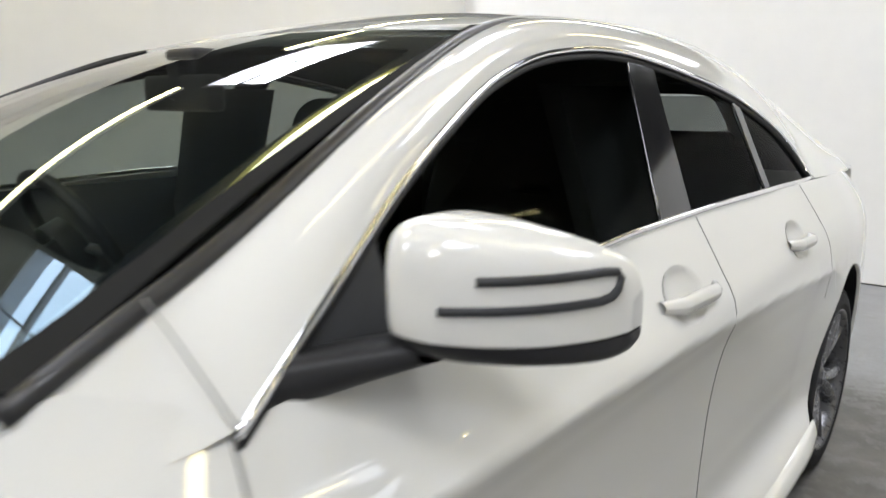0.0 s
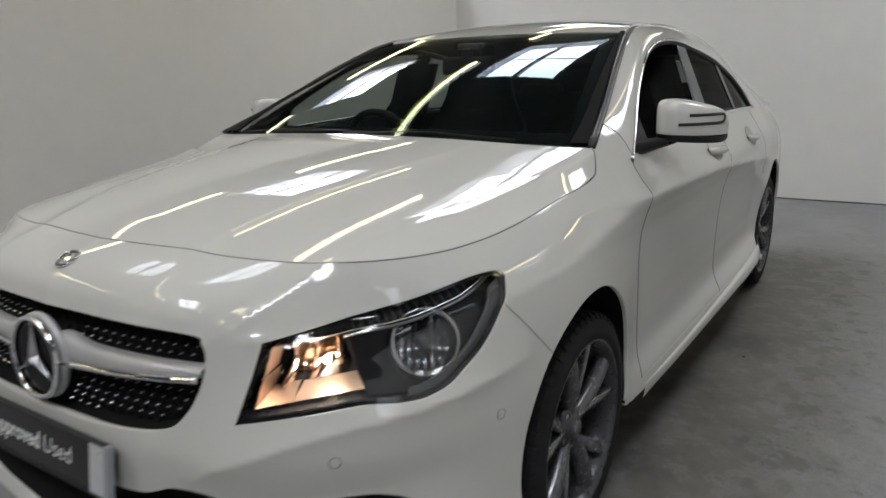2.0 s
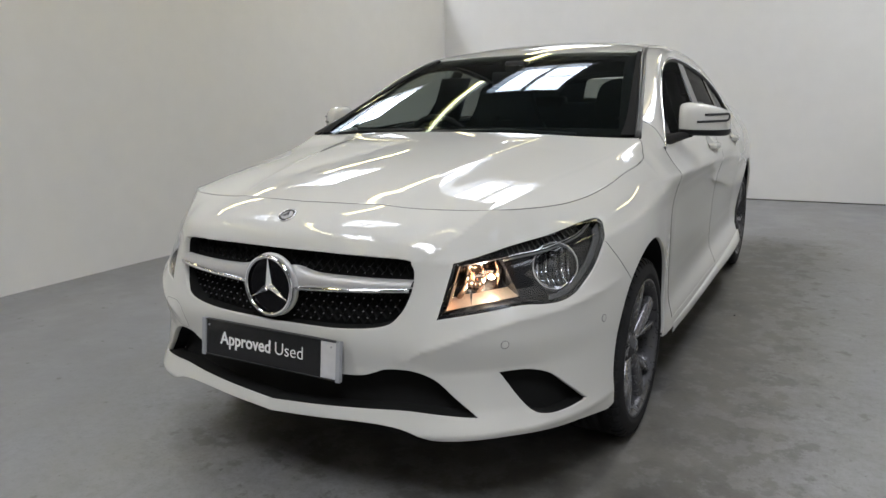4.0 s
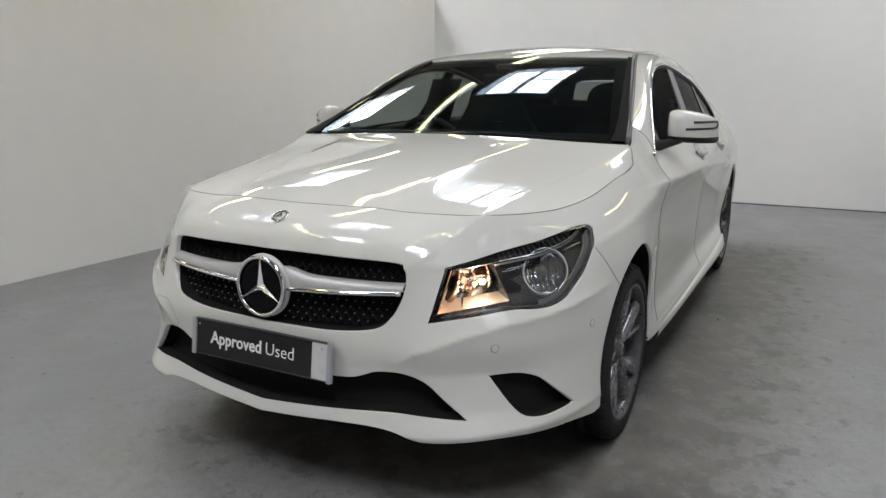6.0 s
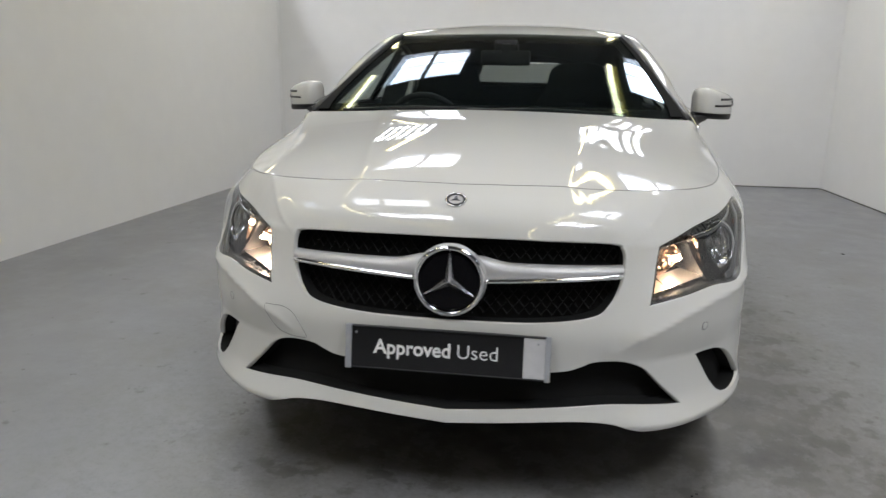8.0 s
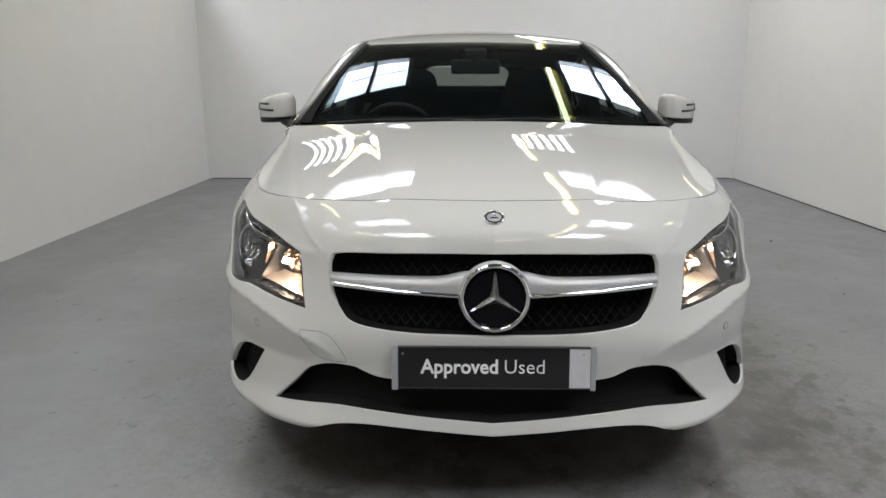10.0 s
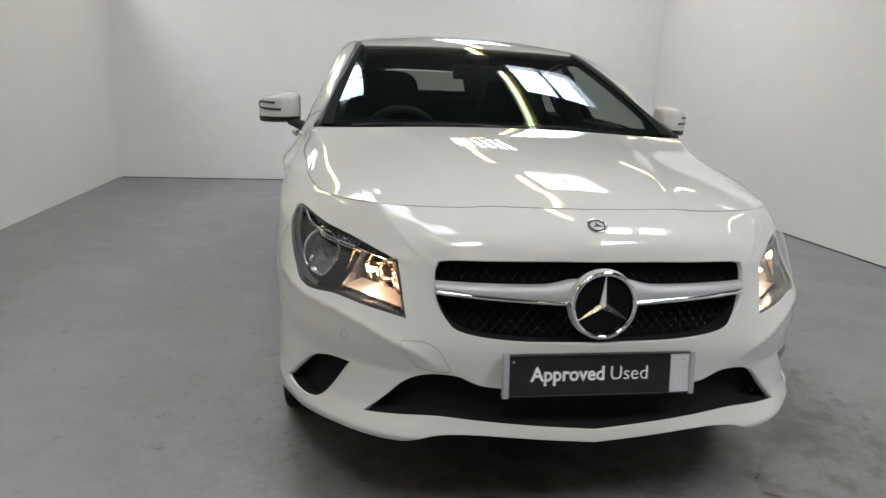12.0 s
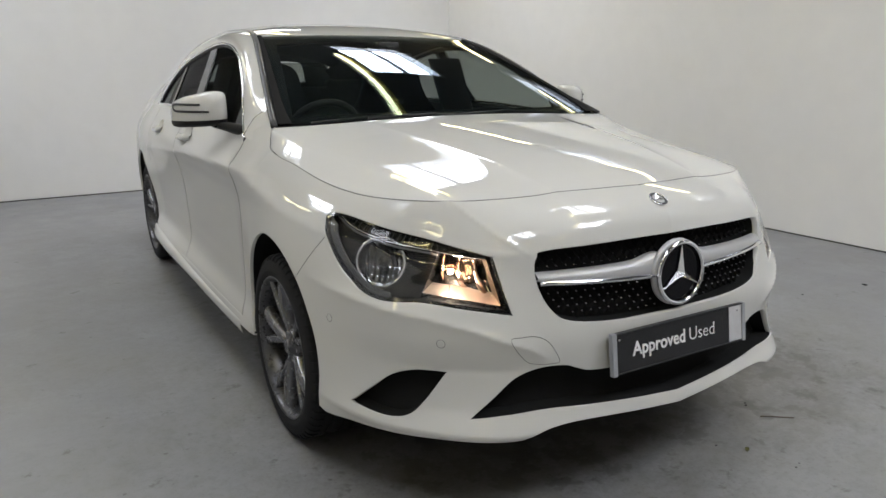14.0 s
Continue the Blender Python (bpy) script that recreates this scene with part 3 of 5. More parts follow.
hl_top, hl_out, hl_bot = on_skin(HL_TOP), on_skin(HL_OUT), on_skin(HL_BOT)
HEADLAMP = hl_top + hl_out + hl_bot
GRILLE = spline([(0, 0.760), (0.22, 0.759), (0.425, 0.752), (0.455, 0.735), (0.462, 0.705), (0.452, 0.655), (0.42, 0.60), (0.365, 0.566), (0.2, 0.548), (0, 0.543)], 6)
grille_r = [(s_of(x, -0.9 + 0.18 * x * x), z) for x, z in GRILLE]
GRILLE_LOOP = [(max(p[0], 0), p[1]) for p in grille_r] + [(-p[0], p[1]) for p in grille_r[::-1][1:-1]]
FOG = np.vstack([spline([(0.648, -0.724, 0.437), (0.680, -0.690, 0.438), (0.715, -0.652, 0.434), (0.750, -0.605, 0.412), (0.785, -0.55, 0.360), (0.813, -0.488, 0.304)], 5),
                 spline([(0.808, -0.50, 0.298), (0.775, -0.572, 0.294), (0.742, -0.62, 0.297), (0.716, -0.655, 0.312), (0.692, -0.685, 0.352), (0.655, -0.718, 0.425)], 5)])
fog_loop = on_skin(FOG)
lo_int = [(0.0, -0.925, 0.309), (0.12, -0.918, 0.315), (0.28, -0.90, 0.325), (0.42, -0.868, 0.331), (0.52, -0.83, 0.326), (0.608, -0.772, 0.316)]
up_int = [(0.608, -0.772, 0.320), (0.56, -0.81, 0.375), (0.51, -0.835, 0.426), (0.45, -0.862, 0.450), (0.38, -0.88, 0.450), (0.345, -0.885, 0.438), (0.30, -0.89, 0.425), (0.2, -0.91, 0.42), (0.0, -0.925, 0.42)]
int_half = on_skin(spline(lo_int, 5)) + on_skin(spline(up_int, 5))
INTAKE = int_half + [(-s, z) for s, z in int_half[::-1] if s > 0.002]
LIP = on_skin(spline([(0.0, -0.93, 0.279), (0.12, -0.92, 0.285), (0.25, -0.907, 0.293), (0.34, -0.89, 0.295), (0.40, -0.875, 0.291), (0.44, -0.86, 0.283), (0.48, -0.845, 0.268), (0.515, -0.832, 0.260), (0.635, -0.757, 0.259), (0.744, -0.632, 0.252), (0.80, -0.49, 0.240), (0.83, -0.37, 0.222)], 5))

seam_pts = [(s, z) for s, z in zip(seam_s, seam_z)]
tip_s = hl_top[-1][0]
split_s = tip_s + 0.03
split_pt = (split_s, float(np.interp(split_s, seam_s, seam_z)))
front_seam = [p for p in seam_pts if p[0] < split_s - 0.004] + [split_pt]
back_seam = [split_pt] + [p for p in seam_pts if p[0] > split_s + 0.004]
arch_f = arch(S_ARCH, 193, 130, 16)
half_bumper = LIP + [p for p in arch_f] + [hl_out[9]] + hl_out[10:] + hl_bot + hl_top + [hl_out[0]] + front_seam[::-1]


def tidy(pts):
    out = [pts[0]]
    for p in pts[1:]:
        if math.hypot(p[0] - out[-1][0], p[1] - out[-1][1]) > 0.002:
            out.append(p)
    return out


right_half = [(-s, z) for s, z in half_bumper[::-1] if s > 0.002]
BUMPER = tidy(half_bumper[:-1] + [(0.0, front_seam[0][1])] + right_half)

car = thing("car", "pearl white estate car with grey alloy wheels and lit headlamps", "car", pose(0, 0, 0.037))
me = sheet("front_bumper", BUMPER, body, 0.009, [GRILLE_LOOP, INTAKE, fog_loop, [(-s, z) for s, z in fog_loop]], 0.016)
bumper = part("front_bumper", me, PAINT, car)



def belt(y):
    return np.interp(y, [0.3, 0.44, 0.8, 1.2, 1.6, 2.1, 2.55, 3.6], [0.957, 0.958, 0.988, 1.004, 1.006, 1.0, 0.985, 0.955])


def s_at_y(y):
    return float(S0 + y)


door_front = [(0.44, 0.958), (0.425, 0.86), (0.405, 0.70), (0.43, 0.50), (0.462, 0.33), (0.475, 0.262)]
df = [(s_at_y(y), z) for y, z in spline(door_front, 5)]
fender = tidy(arch(S_ARCH, 130, -12, 34) + [(s_at_y(0.40), 0.215), (s_at_y(0.475), 0.262)] + df[::-1] +
              [(s_at_y(0.40), 0.988), (s_at_y(0.345), 1.008), (s_at_y(0.30), 1.006)] + back_seam[::-1] + hl_out[:10])
me = sheet("front_wing", fender, body, 0.011, (), 0.012)
both("front_wing", me, PAINT, car)
B_Y = 1.50
belt_line = [(s_at_y(y), float(belt(y))) for y in np.linspace(0.45, B_Y - 0.003, 20)]
front_door = tidy([(p[0] + 0.005, p[1]) for p in df] + [(s_at_y(B_Y) - 0.004, 0.262)] + [(s_at_y(B_Y) - 0.004, 0.8)] + belt_line[::-1])


def dish_hole(y0, y1, z):
    yc = y0 + (y1 - y0) * 0.42
    return [(S0 + yc + 0.0815 * math.cos(a), z + 0.008 + 0.0455 * math.sin(a)) for a in np.linspace(0, 2 * math.pi, 28)[:-1]]


both("front_door", sheet("front_door", front_door, body, 0.012, [dish_hole(1.20, 1.45, 0.888)], 0.012), PAINT, car)
belt_r = [(s_at_y(y), float(belt(y))) for y in np.linspace(B_Y + 0.003, 2.28, 20)]
rear_door = tidy([(s_at_y(B_Y) + 0.002, 0.262), (s_at_y(2.32), 0.262)] + [(s, z) for s, z in arch(S_REAR, 172, 128, 14, 0.36)] + [(s_at_y(2.36), 0.80)] + belt_r[::-1])
both("rear_door", sheet("rear_door", rear_door, body, 0.012, [dish_hole(1.95, 2.17, 0.872)], 0.012), PAINT, car)
belt_q = [(s_at_y(y), float(belt(y))) for y in np.linspace(2.287, 4.2, 16)]
quarter = tidy([(s_at_y(2.365), 0.80)] + arch(S_REAR, 128, -20, 36, 0.355) + [(s_at_y(3.2), 0.18), (PLAN_S[-1], 0.2), (PLAN_S[-1], 0.99)] + belt_q[::-1])
both("rear_quarter", sheet("rear_quarter", quarter, body, 0.03, (), 0.012), PAINT, car)
sill = tidy([(s_at_y(0.345), 0.222), (s_at_y(0.40), 0.218), (s_at_y(1.1), 0.210), (s_at_y(1.8), 0.190), (s_at_y(2.30), 0.180), (s_at_y(2.375), 0.21)] + [(s_at_y(2.36), 0.257), (s_at_y(0.48), 0.257), (s_at_y(0.40), 0.245)])
both("sill", sheet("sill", sill, body, 0.02, (), 0.03), PAINT, car)

# the skirt stands proud of the sill and rises and swells towards the rear wheel
skirt_y = np.linspace(0.50, 2.372, 44)
skirt_z = pchip([0.5, 1.1, 1.8, 2.25, 2.372], [0.233, 0.238, 0.256, 0.276, 0.280], skirt_y)
skirt_out = pchip([0.5, 0.8, 1.6, 2.2, 2.372], [0.001, 0.006, 0.011, 0.013, 0.005], skirt_y)
skirt_rows = []
for k, drop in ((-0.1, 0.0), (0.75, 0.003), (1.0, 0.010), (1.0, 0.036), (0.85, 0.050), (-1.2, 0.072)):
    P = np.array([body(s_at_y(y), z - drop)[0] for y, z in zip(skirt_y, skirt_z)])
    P[:, 0] += k * skirt_out
    skirt_rows.append([tuple(p) for p in P])
both("side_skirt", grid_mesh("side_skirt", skirt_rows), PAINT, car, "white flared side skirt")

# bonnet
b_in = [(x - 0.004 * (x > 0.01), y + 0.004) for x, y in SEAM]
rear_edge = spline([(0.752, 0.293), (0.66, 0.272), (0.5, 0.248), (0.25, 0.220), (0.0, 0.210)], 5)
half = [tuple(p) for p in b_in] + [tuple(p) for p in rear_edge]
BONNET = tidy(half + [(-x, y) for x, y in half[::-1] if x > 0.002])
part("bonnet", sheet("bonnet", BONNET, bonnet, 0.0065, (), 0.014), PAINT, car)

# glasshouse curves
E_TOP = [(0.757, 0.292, 0.999), (0.733, 0.40, 1.042), (0.70, 0.54, 1.096), (0.632, 0.84, 1.235), (0.572, 1.11, 1.335), (0.548, 1.35, 1.372), (0.545, 1.8, 1.380), (0.54, 2.3, 1.345), (0.53, 2.75, 1.26), (0.52, 3.2, 1.13)]


def side_x(y, z):
    """The glasshouse's side: leaning in with height, and tapering to the rear."""
    return 0.822 - 0.5 * (z - 0.96) - 0.085 * np.maximum(0, (y - 1.9) / 1.05) ** 2


DLO_YZ = spline([(0.44, 0.958), (0.57, 1.035), (0.72, 1.125), (0.88, 1.205), (1.02, 1.262), (1.2, 1.303), (1.45, 1.317), (1.75, 1.285), (2.07, 1.225), (2.38, 1.115), (2.54, 0.985)], 8)
et = spline(E_TOP, 12)
dl = np.stack([side_x(DLO_YZ[:, 0], DLO_YZ[:, 1]) + 0.004, DLO_YZ[:, 0], DLO_YZ[:, 1]], 1)


def frac(C):
    d = np.concatenate([[0], np.cumsum(np.linalg.norm(np.diff(C, axis=0), axis=1))])
    return d / d[-1]


def at_frac(C, t):
    f = frac(C)
    return np.stack([np.interp(t, f, C[:, k]) for k in range(3)], 1)


def loft(A, B, n, m, bulge):
    """Rows across from curve A to curve B with a rounded crown between them."""
    A, B = np.asarray(A), np.asarray(B)
    rows = []
    for k in range(m + 1):
        t = k / m
        P = A * (1 - t) + B * t
        off = np.stack([np.full(len(P), 0.75), np.zeros(len(P)), np.full(len(P), 0.65)], 1)
        rows.append(P + off * (bulge * 4 * t * (1 - t))[:, None] if np.ndim(bulge) else P + off * bulge * 4 * t * (1 - t))
    return rows


def by_y(C, ys):
    return np.stack([np.interp(ys, C[:, 1], C[:, 0]), ys, np.interp(ys, C[:, 1], C[:, 2])], 1)


tt = np.linspace(0, 1, 90)
# side frame: pillar and roof rail between the windscreen or roof edge and the window line, then the rear pillar
eu, dw = at_frac(et, tt), np.array(dl)
tail = spline([dl[-1], (0.78, 2.8, 0.975), (0.76, 3.2, 0.96)], 6)[1:]
DL2 = np.vstack([[(0.806, 0.345, 0.946), (0.818, 0.395, 0.950)], dl, tail])
lw = at_frac(DL2, tt ** 1.0)
crown = 0.022 * np.clip((tt - 0.03) / 0.12, 0, 1) ** 0.8
me = grid_mesh("side_frame", loft(eu, lw, 90, 8, crown), True)
both("side_frame", me, PAINT, car)
both("pillar_trim", grid_mesh("pillar_trim", loft(eu[8:] - (0.03, 0, 0.012), lw[8:] - (0.03, 0, 0.0), 90, 4, 0.0), True), HEADLINER, car, "dark inner pillar trim")

# roof
def roof(x, y):
    x, y = np.atleast_1d(np.asarray(x, float)), np.atleast_1d(np.asarray(y, float))
    ze = np.interp(y, et[:, 1], et[:, 2])
    xe = np.interp(y, et[:, 1], et[:, 0])
    zc = pchip([0.9, 1.08, 1.2, 1.35, 1.6, 2.0, 2.5, 3.0, 3.5], [1.29, 1.351, 1.382, 1.408, 1.428, 1.429, 1.392, 1.305, 1.15], y)
    t = np.clip(np.abs(x) / xe, 0, 1.05)
    return np.stack([x, y, zc + (ze + 0.004 - zc) * t ** 2.4], 1)


edge = by_y(et, np.linspace(1.14, 2.9, 30))
front = [(x, 1.085 + 0.045 * (x / 0.56) ** 2) for x in np.linspace(0, 0.54, 8)]
half = front + [(x - 0.018, y) for x, y, z in edge]
ROOF = tidy(half + [(0, 2.92)] + [(-x, y) for x, y in half[::-1] if x > 0.002])
part("roof", sheet("roof", ROOF, roof, 0.035, (), 0.01), PAINT, car)

# windscreen: from the scuttle to the roof, wrapped round at the sides
def screen(u, v):
    """u across from -1 to 1, v from the bottom to the top."""
    u, v = np.atleast_1d(np.asarray(u, float)), np.atleast_1d(np.asarray(v, float))
    xb, xt = 0.742, 0.552
    bot = np.stack([u * xb, 0.228 + 0.085 * np.abs(u) ** 2.2, 1.012 - 0.006 * np.abs(u) ** 2], 1)
    top = np.stack([u * xt, 1.088 + 0.045 * np.abs(u) ** 2, 1.353 - 0.012 * np.abs(u) ** 2.4], 1)
    P = bot * (1 - v)[:, None] + top * v[:, None]
    bl = 4 * v * (1 - v) * (1 - 0.55 * u * u)
    P[:, 2] += 0.030 * bl
    P[:, 1] -= 0.018 * bl
    return P


part("windscreen", sheet("windscreen", [(-1, 0), (1, 0), (1, 1), (-1, 1)], screen, 0.03, (), 0), WS_GLASS, car, "clear laminated windscreen")

# ---- the car's details ----
part("scuttle", sheet("scuttle", [(-0.74, 0.288), (-0.5, 0.238), (0, 0.20), (0.5, 0.238), (0.74, 0.288), (0.74, 0.335), (0.5, 0.315), (0, 0.28), (-0.5, 0.315), (-0.74, 0.335)], lambda x, y: bonnet(x, y) - (0, 0, 0.016), 0.03, (), 0.01), BLACK, car, "black plastic scuttle")
# black band round the screen, under the glass
part("screen_border", sheet("screen_border", [(-0.995, 0.0), (0.995, 0.0), (0.995, 1), (-0.995, 1)], lambda u, v: screen(u, v) - (0, -0.003, 0.006), 0.03,
                            [[(-0.915, 0.07), (0.915, 0.07), (0.88, 0.86), (0.2, 0.885), (0.12, 0.80), (-0.12, 0.80), (-0.2, 0.885), (-0.88, 0.86)]], 0), GLOSSBLACK, car, "black printed edge of the windscreen")
for side in (1, -1):
    pts = [(x * side, y, z) for x, y, z in by_y(et, np.linspace(0.293, 2.9, 60))]
    part("roof_moulding", tube("roof_moulding", [(x - 0.004 * side * (y > 1.2), y, z + 0.001 - float(np.interp(y, [1.05, 1.4], [0, 0.013]))) for x, y, z in pts], 0.0125, 10, False, 0.75), MOULDING, car, "black roof and screen moulding")
    edge_band = [(0.93 * side, 0.0), (1.0 * side, 0.0), (1.0 * side, 1.0), (0.968 * side, 1.0), (0.962 * side, 0.5), (0.955 * side, 0.2), (0.945 * side, 0.08)]
    part("screen_edge_band", sheet("screen_edge_band", edge_band[::side], lambda u, v: screen(u, v) + (0, -0.002, 0.004), 0.02, (), 0.004), LINER, car, "black rubber edge of the windscreen")


def glass_side(y, z):
    return np.stack([side_x(y, z) - 0.010, y, z], 1)


def win(y):
    return float(np.interp(y, DLO_YZ[:, 0], DLO_YZ[:, 1])) - 0.016


def window_outline(yb0, yt0, yb1, yt1):
    """Between two leaning side edges, under the window line and over the belt."""
    top = [(y, win(y)) for y in np.linspace(yt0, yt1, 14)]
    bot = [(y, float(belt(y)) - 0.004) for y in np.linspace(yb1, yb0, 10)]
    return tidy(top + bot)


both("front_window", sheet("front_window", window_outline(0.64, 0.655, 1.365, 1.50), glass_side, 0.03, (), 0), SIDE_GLASS, car)
both("rear_window", sheet("rear_window", window_outline(1.50, 1.60, 2.00, 2.03), glass_side, 0.03, (), 0), PRIVACY, car)
both("quarter_window", sheet("quarter_window", window_outline(2.035, 2.065, 2.50, 2.50), glass_side, 0.03, (), 0), PRIVACY, car)
both("mirror_sail", sheet("mirror_sail", window_outline(0.47, 0.475, 0.655, 0.67), lambda y, z: glass_side(y, z) + (0.004, 0, 0), 0.03, (), 0.01), GREYPLASTIC, car, "black mirror corner panel")
both("door_pillar", sheet("door_pillar", window_outline(1.36, 1.495, 1.505, 1.605), lambda y, z: glass_side(y, z) + (0.005, 0, 0), 0.03, (), 0.008), GLOSSBLACK, car, "gloss black door pillar cover")
both("rear_pillar_trim", sheet("rear_pillar_trim", window_outline(1.995, 2.025, 2.04, 2.07), lambda y, z: glass_side(y, z) + (0.005, 0, 0), 0.03, (), 0.008), GLOSSBLACK, car, "gloss black window divider")
chrome_line = [(side_x(y, z) + 0.004, y, z - 0.004) for y, z in DLO_YZ]
seal_line = [(side_x(y, z) - 0.004, y, z - 0.016) for y, z in DLO_YZ]
belt_pts = [(side_x(y, belt(y)) + 0.002, y, belt(y) + 0.002) for y in np.linspace(0.62, 2.54, 30)]
both("window_trim", tube("window_trim", chrome_line, 0.0055, 8), CHROME, car, "chrome window surround")
both("window_seal", tube("window_seal", seal_line, 0.011, 8, False, 0.7), BLACK, car, "black rubber window seal")
both("waist_trim", tube("waist_trim", belt_pts, 0.007, 8), CHROME, car, "chrome waistline strip")

# shut lines: thin grey bars laid in the skin stand in for the shaded gaps
def seal(name, pts, r=0.0011):
    both(name, tube(name, pts, r, 6), SHUT, car)


def body_pts(sz, out=0.0002):
    sz = np.asarray(sz)
    P = body(sz[:, 0], sz[:, 1])
    return [tuple(p) for p in P]


seal("shut_line", body_pts(spline(df, 2)), 0.0016)
seal("bonnet_gap", [(x, y, z - 0.0004) for (x, y), z in zip(SEAM, seam_z)], 0.0017)
seal("shut_line", body_pts([(s_at_y(B_Y), z) for z in np.linspace(0.262, 1.0, 30)]), 0.0008)
seal("shut_line", body_pts([(s_at_y(2.362 - 0.08 * max(0, (z - 0.8) / 0.2)), z) for z in np.linspace(0.66, 0.99, 16)]), 0.0008)
seal("shut_line", body_pts(spline([hl_out[9], arch(S_ARCH, 130, 128, 2)[0]], 8)), 0.0012)
seal("shut_line", [tuple(p) for p in spline([(0.728, 0.42, 1.052), (0.783, 0.42, 1.020), (0.822, 0.44, 0.957)], 8) + np.array((0.006, 0, 0.006))], 0.0013)

# ---- openings in the nose ----
def inset(d):
    """The skin moved inwards by d."""
    def f(s, z):
        sa = np.abs(np.atleast_1d(s))
        nx, ny = np.interp(sa, PLAN_S, PLAN_N[:, 0]), np.interp(sa, PLAN_S, PLAN_N[:, 1])
        return body(s, z) - np.stack([np.where(np.atleast_1d(s) < 0, -nx, nx) * d, ny * d, 0 * nx], 1)
    return f


def recess(name, loop, depth, back_mat, wall_mat, label="", shrink=0.0):
    """A pocket behind an opening: walls and a back in one dark box."""
    L = dense(loop, 0.012)
    a, b = inset(0.006)(L[:, 0], L[:, 1]), inset(depth)(L[:, 0], L[:, 1])
    k = len(L)
    fs = [(i, (i + 1) % k, k + (i + 1) % k, k + i) for i in range(k)]
    part(name + "_wall", py_mesh(name, np.concatenate([a, b]), fs), wall_mat, car)
    return part(name + "_back", sheet(name, loop, inset(depth), 0.03, (), 0), back_mat, car, label)


neg = lambda loop: [(-s, z) for s, z in loop]
recess("grille", GRILLE_LOOP, 0.05, LINER, LINER, "black grille back")
recess("lower_intake", INTAKE, 0.06, LINER, LINER, "black lower air intake")
recess("side_intake", fog_loop, 0.05, LINER, LINER, "black side air intake")
recess("side_intake", neg(fog_loop), 0.05, LINER, LINER, "black side air intake")

# pins of the grille in staggered rows
def grille_pins():
    vs, fs = [], []
    loop = np.array(GRILLE_LOOP)
    for r in range(12):
        z = 0.560 + 0.0175 * r
        for c in range(-17, 18):
            x = (c + 0.5 * (r % 2)) * 0.030
            s = math.copysign(s_of(abs(x), -0.9), x)
            if not inside(np.array([(s, z)]), loop)[0] or dist_poly(np.array([(s, z)]), loop)[0] < 0.014 or 0.640 < z < 0.70 or math.hypot(x, z - 0.652) < 0.10:
                continue
            p = inset(0.034)(s, z)[0]
            k = len(vs)
            w = 0.0034
            vs += [p + (0, -0.006, 0), p + (w, 0, 0), p + (0, 0, w), p + (-w, 0, 0), p + (0, 0, -w), p + (0, 0.016, 0)]
            fs += [(k, k + 1, k + 2), (k, k + 2, k + 3), (k, k + 3, k + 4), (k, k + 4, k + 1), (k + 5, k + 2, k + 1), (k + 5, k + 3, k + 2), (k + 5, k + 4, k + 3), (k + 5, k + 1, k + 4)]
    return py_mesh("grille_pin_field", vs, fs, False)


tagged(part("grille_pin_field", grille_pins(), SATIN, car, "rows of small bright grille pins"), kind="stuff")


def grille_lattice(sign):
    """Thin slanting webs between the pins, one side of the star."""
    vs, fs = [], []
    loop = np.array(GRILLE_LOOP)
    for r in range(12):
        for c in range(0, 17):
            for dx in (0.015, -0.015):
                x0, z0 = (c + 0.5 * (r % 2)) * 0.030, 0.560 + 0.0175 * r
                x1, z1 = x0 + dx, z0 + 0.0175
                ok = all(x > 0.02 and inside(np.array([(s_of(x, -0.9), z)]), loop)[0] for x, z in ((x0, z0), (x1, z1)))
                if not ok or 0.655 < z0 < 0.685:
                    continue
                p, q = inset(0.038)(s_of(x0, -0.9), z0)[0], inset(0.038)(s_of(x1, -0.9), z1)[0]
                k = len(vs)
                w = 0.0010
                for e in (p, q):
                    vs += [e + (w, 0, 0), e + (0, -0.003, 0), e + (-w, 0, 0), e + (0, 0.008, 0)]
                fs += [(k, k + 1, k + 5, k + 4), (k + 1, k + 2, k + 6, k + 5), (k + 2, k + 3, k + 7, k + 6), (k + 3, k, k + 4, k + 7)]
    me = py_mesh("grille_lattice", np.array(vs) * (sign, 1, 1), [f[::sign] for f in fs], False)
    return me


for sg in (1, -1):
    tagged(part("grille_lattice", grille_lattice(sg), LINER, car, "black grille lattice"), kind="stuff")


def bar(sign):
    """Silver louvre from the star to the grille's edge."""
    rows = []
    for x in np.linspace(0.055, 0.452, 26):
        s = s_of(x, -0.9 + 0.18 * x * x)
        t = (x - 0.07) / 0.38
        zt, zb = 0.694 - 0.004 * t, 0.645 + 0.018 * t
        p = inset(0.0)(s, 0.67)[0]
        y = p[1]
        fl = 0.016 * math.exp(-((x - 0.07) / 0.05) ** 2)
        pr = [(y + 0.030, zt + fl), (y + 0.012, zt + 0.001 + fl), (y + 0.002, zt - 0.006 + fl * 0.8), (y - 0.004, (zt + zb) / 2), (y - 0.003, zb + 0.012), (y + 0.004, zb + 0.008), (y + 0.03, zb + 0.006)]
        rows.append([(p[0] * sign, a, b) for a, b in pr])
    return grid_mesh("grille_bar", rows, sign < 0)


def bar_chrome(sign):
    pts = []
    for x in np.linspace(0.085, 0.447, 24):
        s = s_of(x, -0.9 + 0.18 * x * x)
        t = (x - 0.07) / 0.38
        p = inset(0.0)(s, 0.66)[0]
        pts.append((p[0] * sign, p[1] - 0.003, 0.651 + 0.018 * t))
    return tube("chrome_strip", pts, 0.0085, 10, False, 0.8)


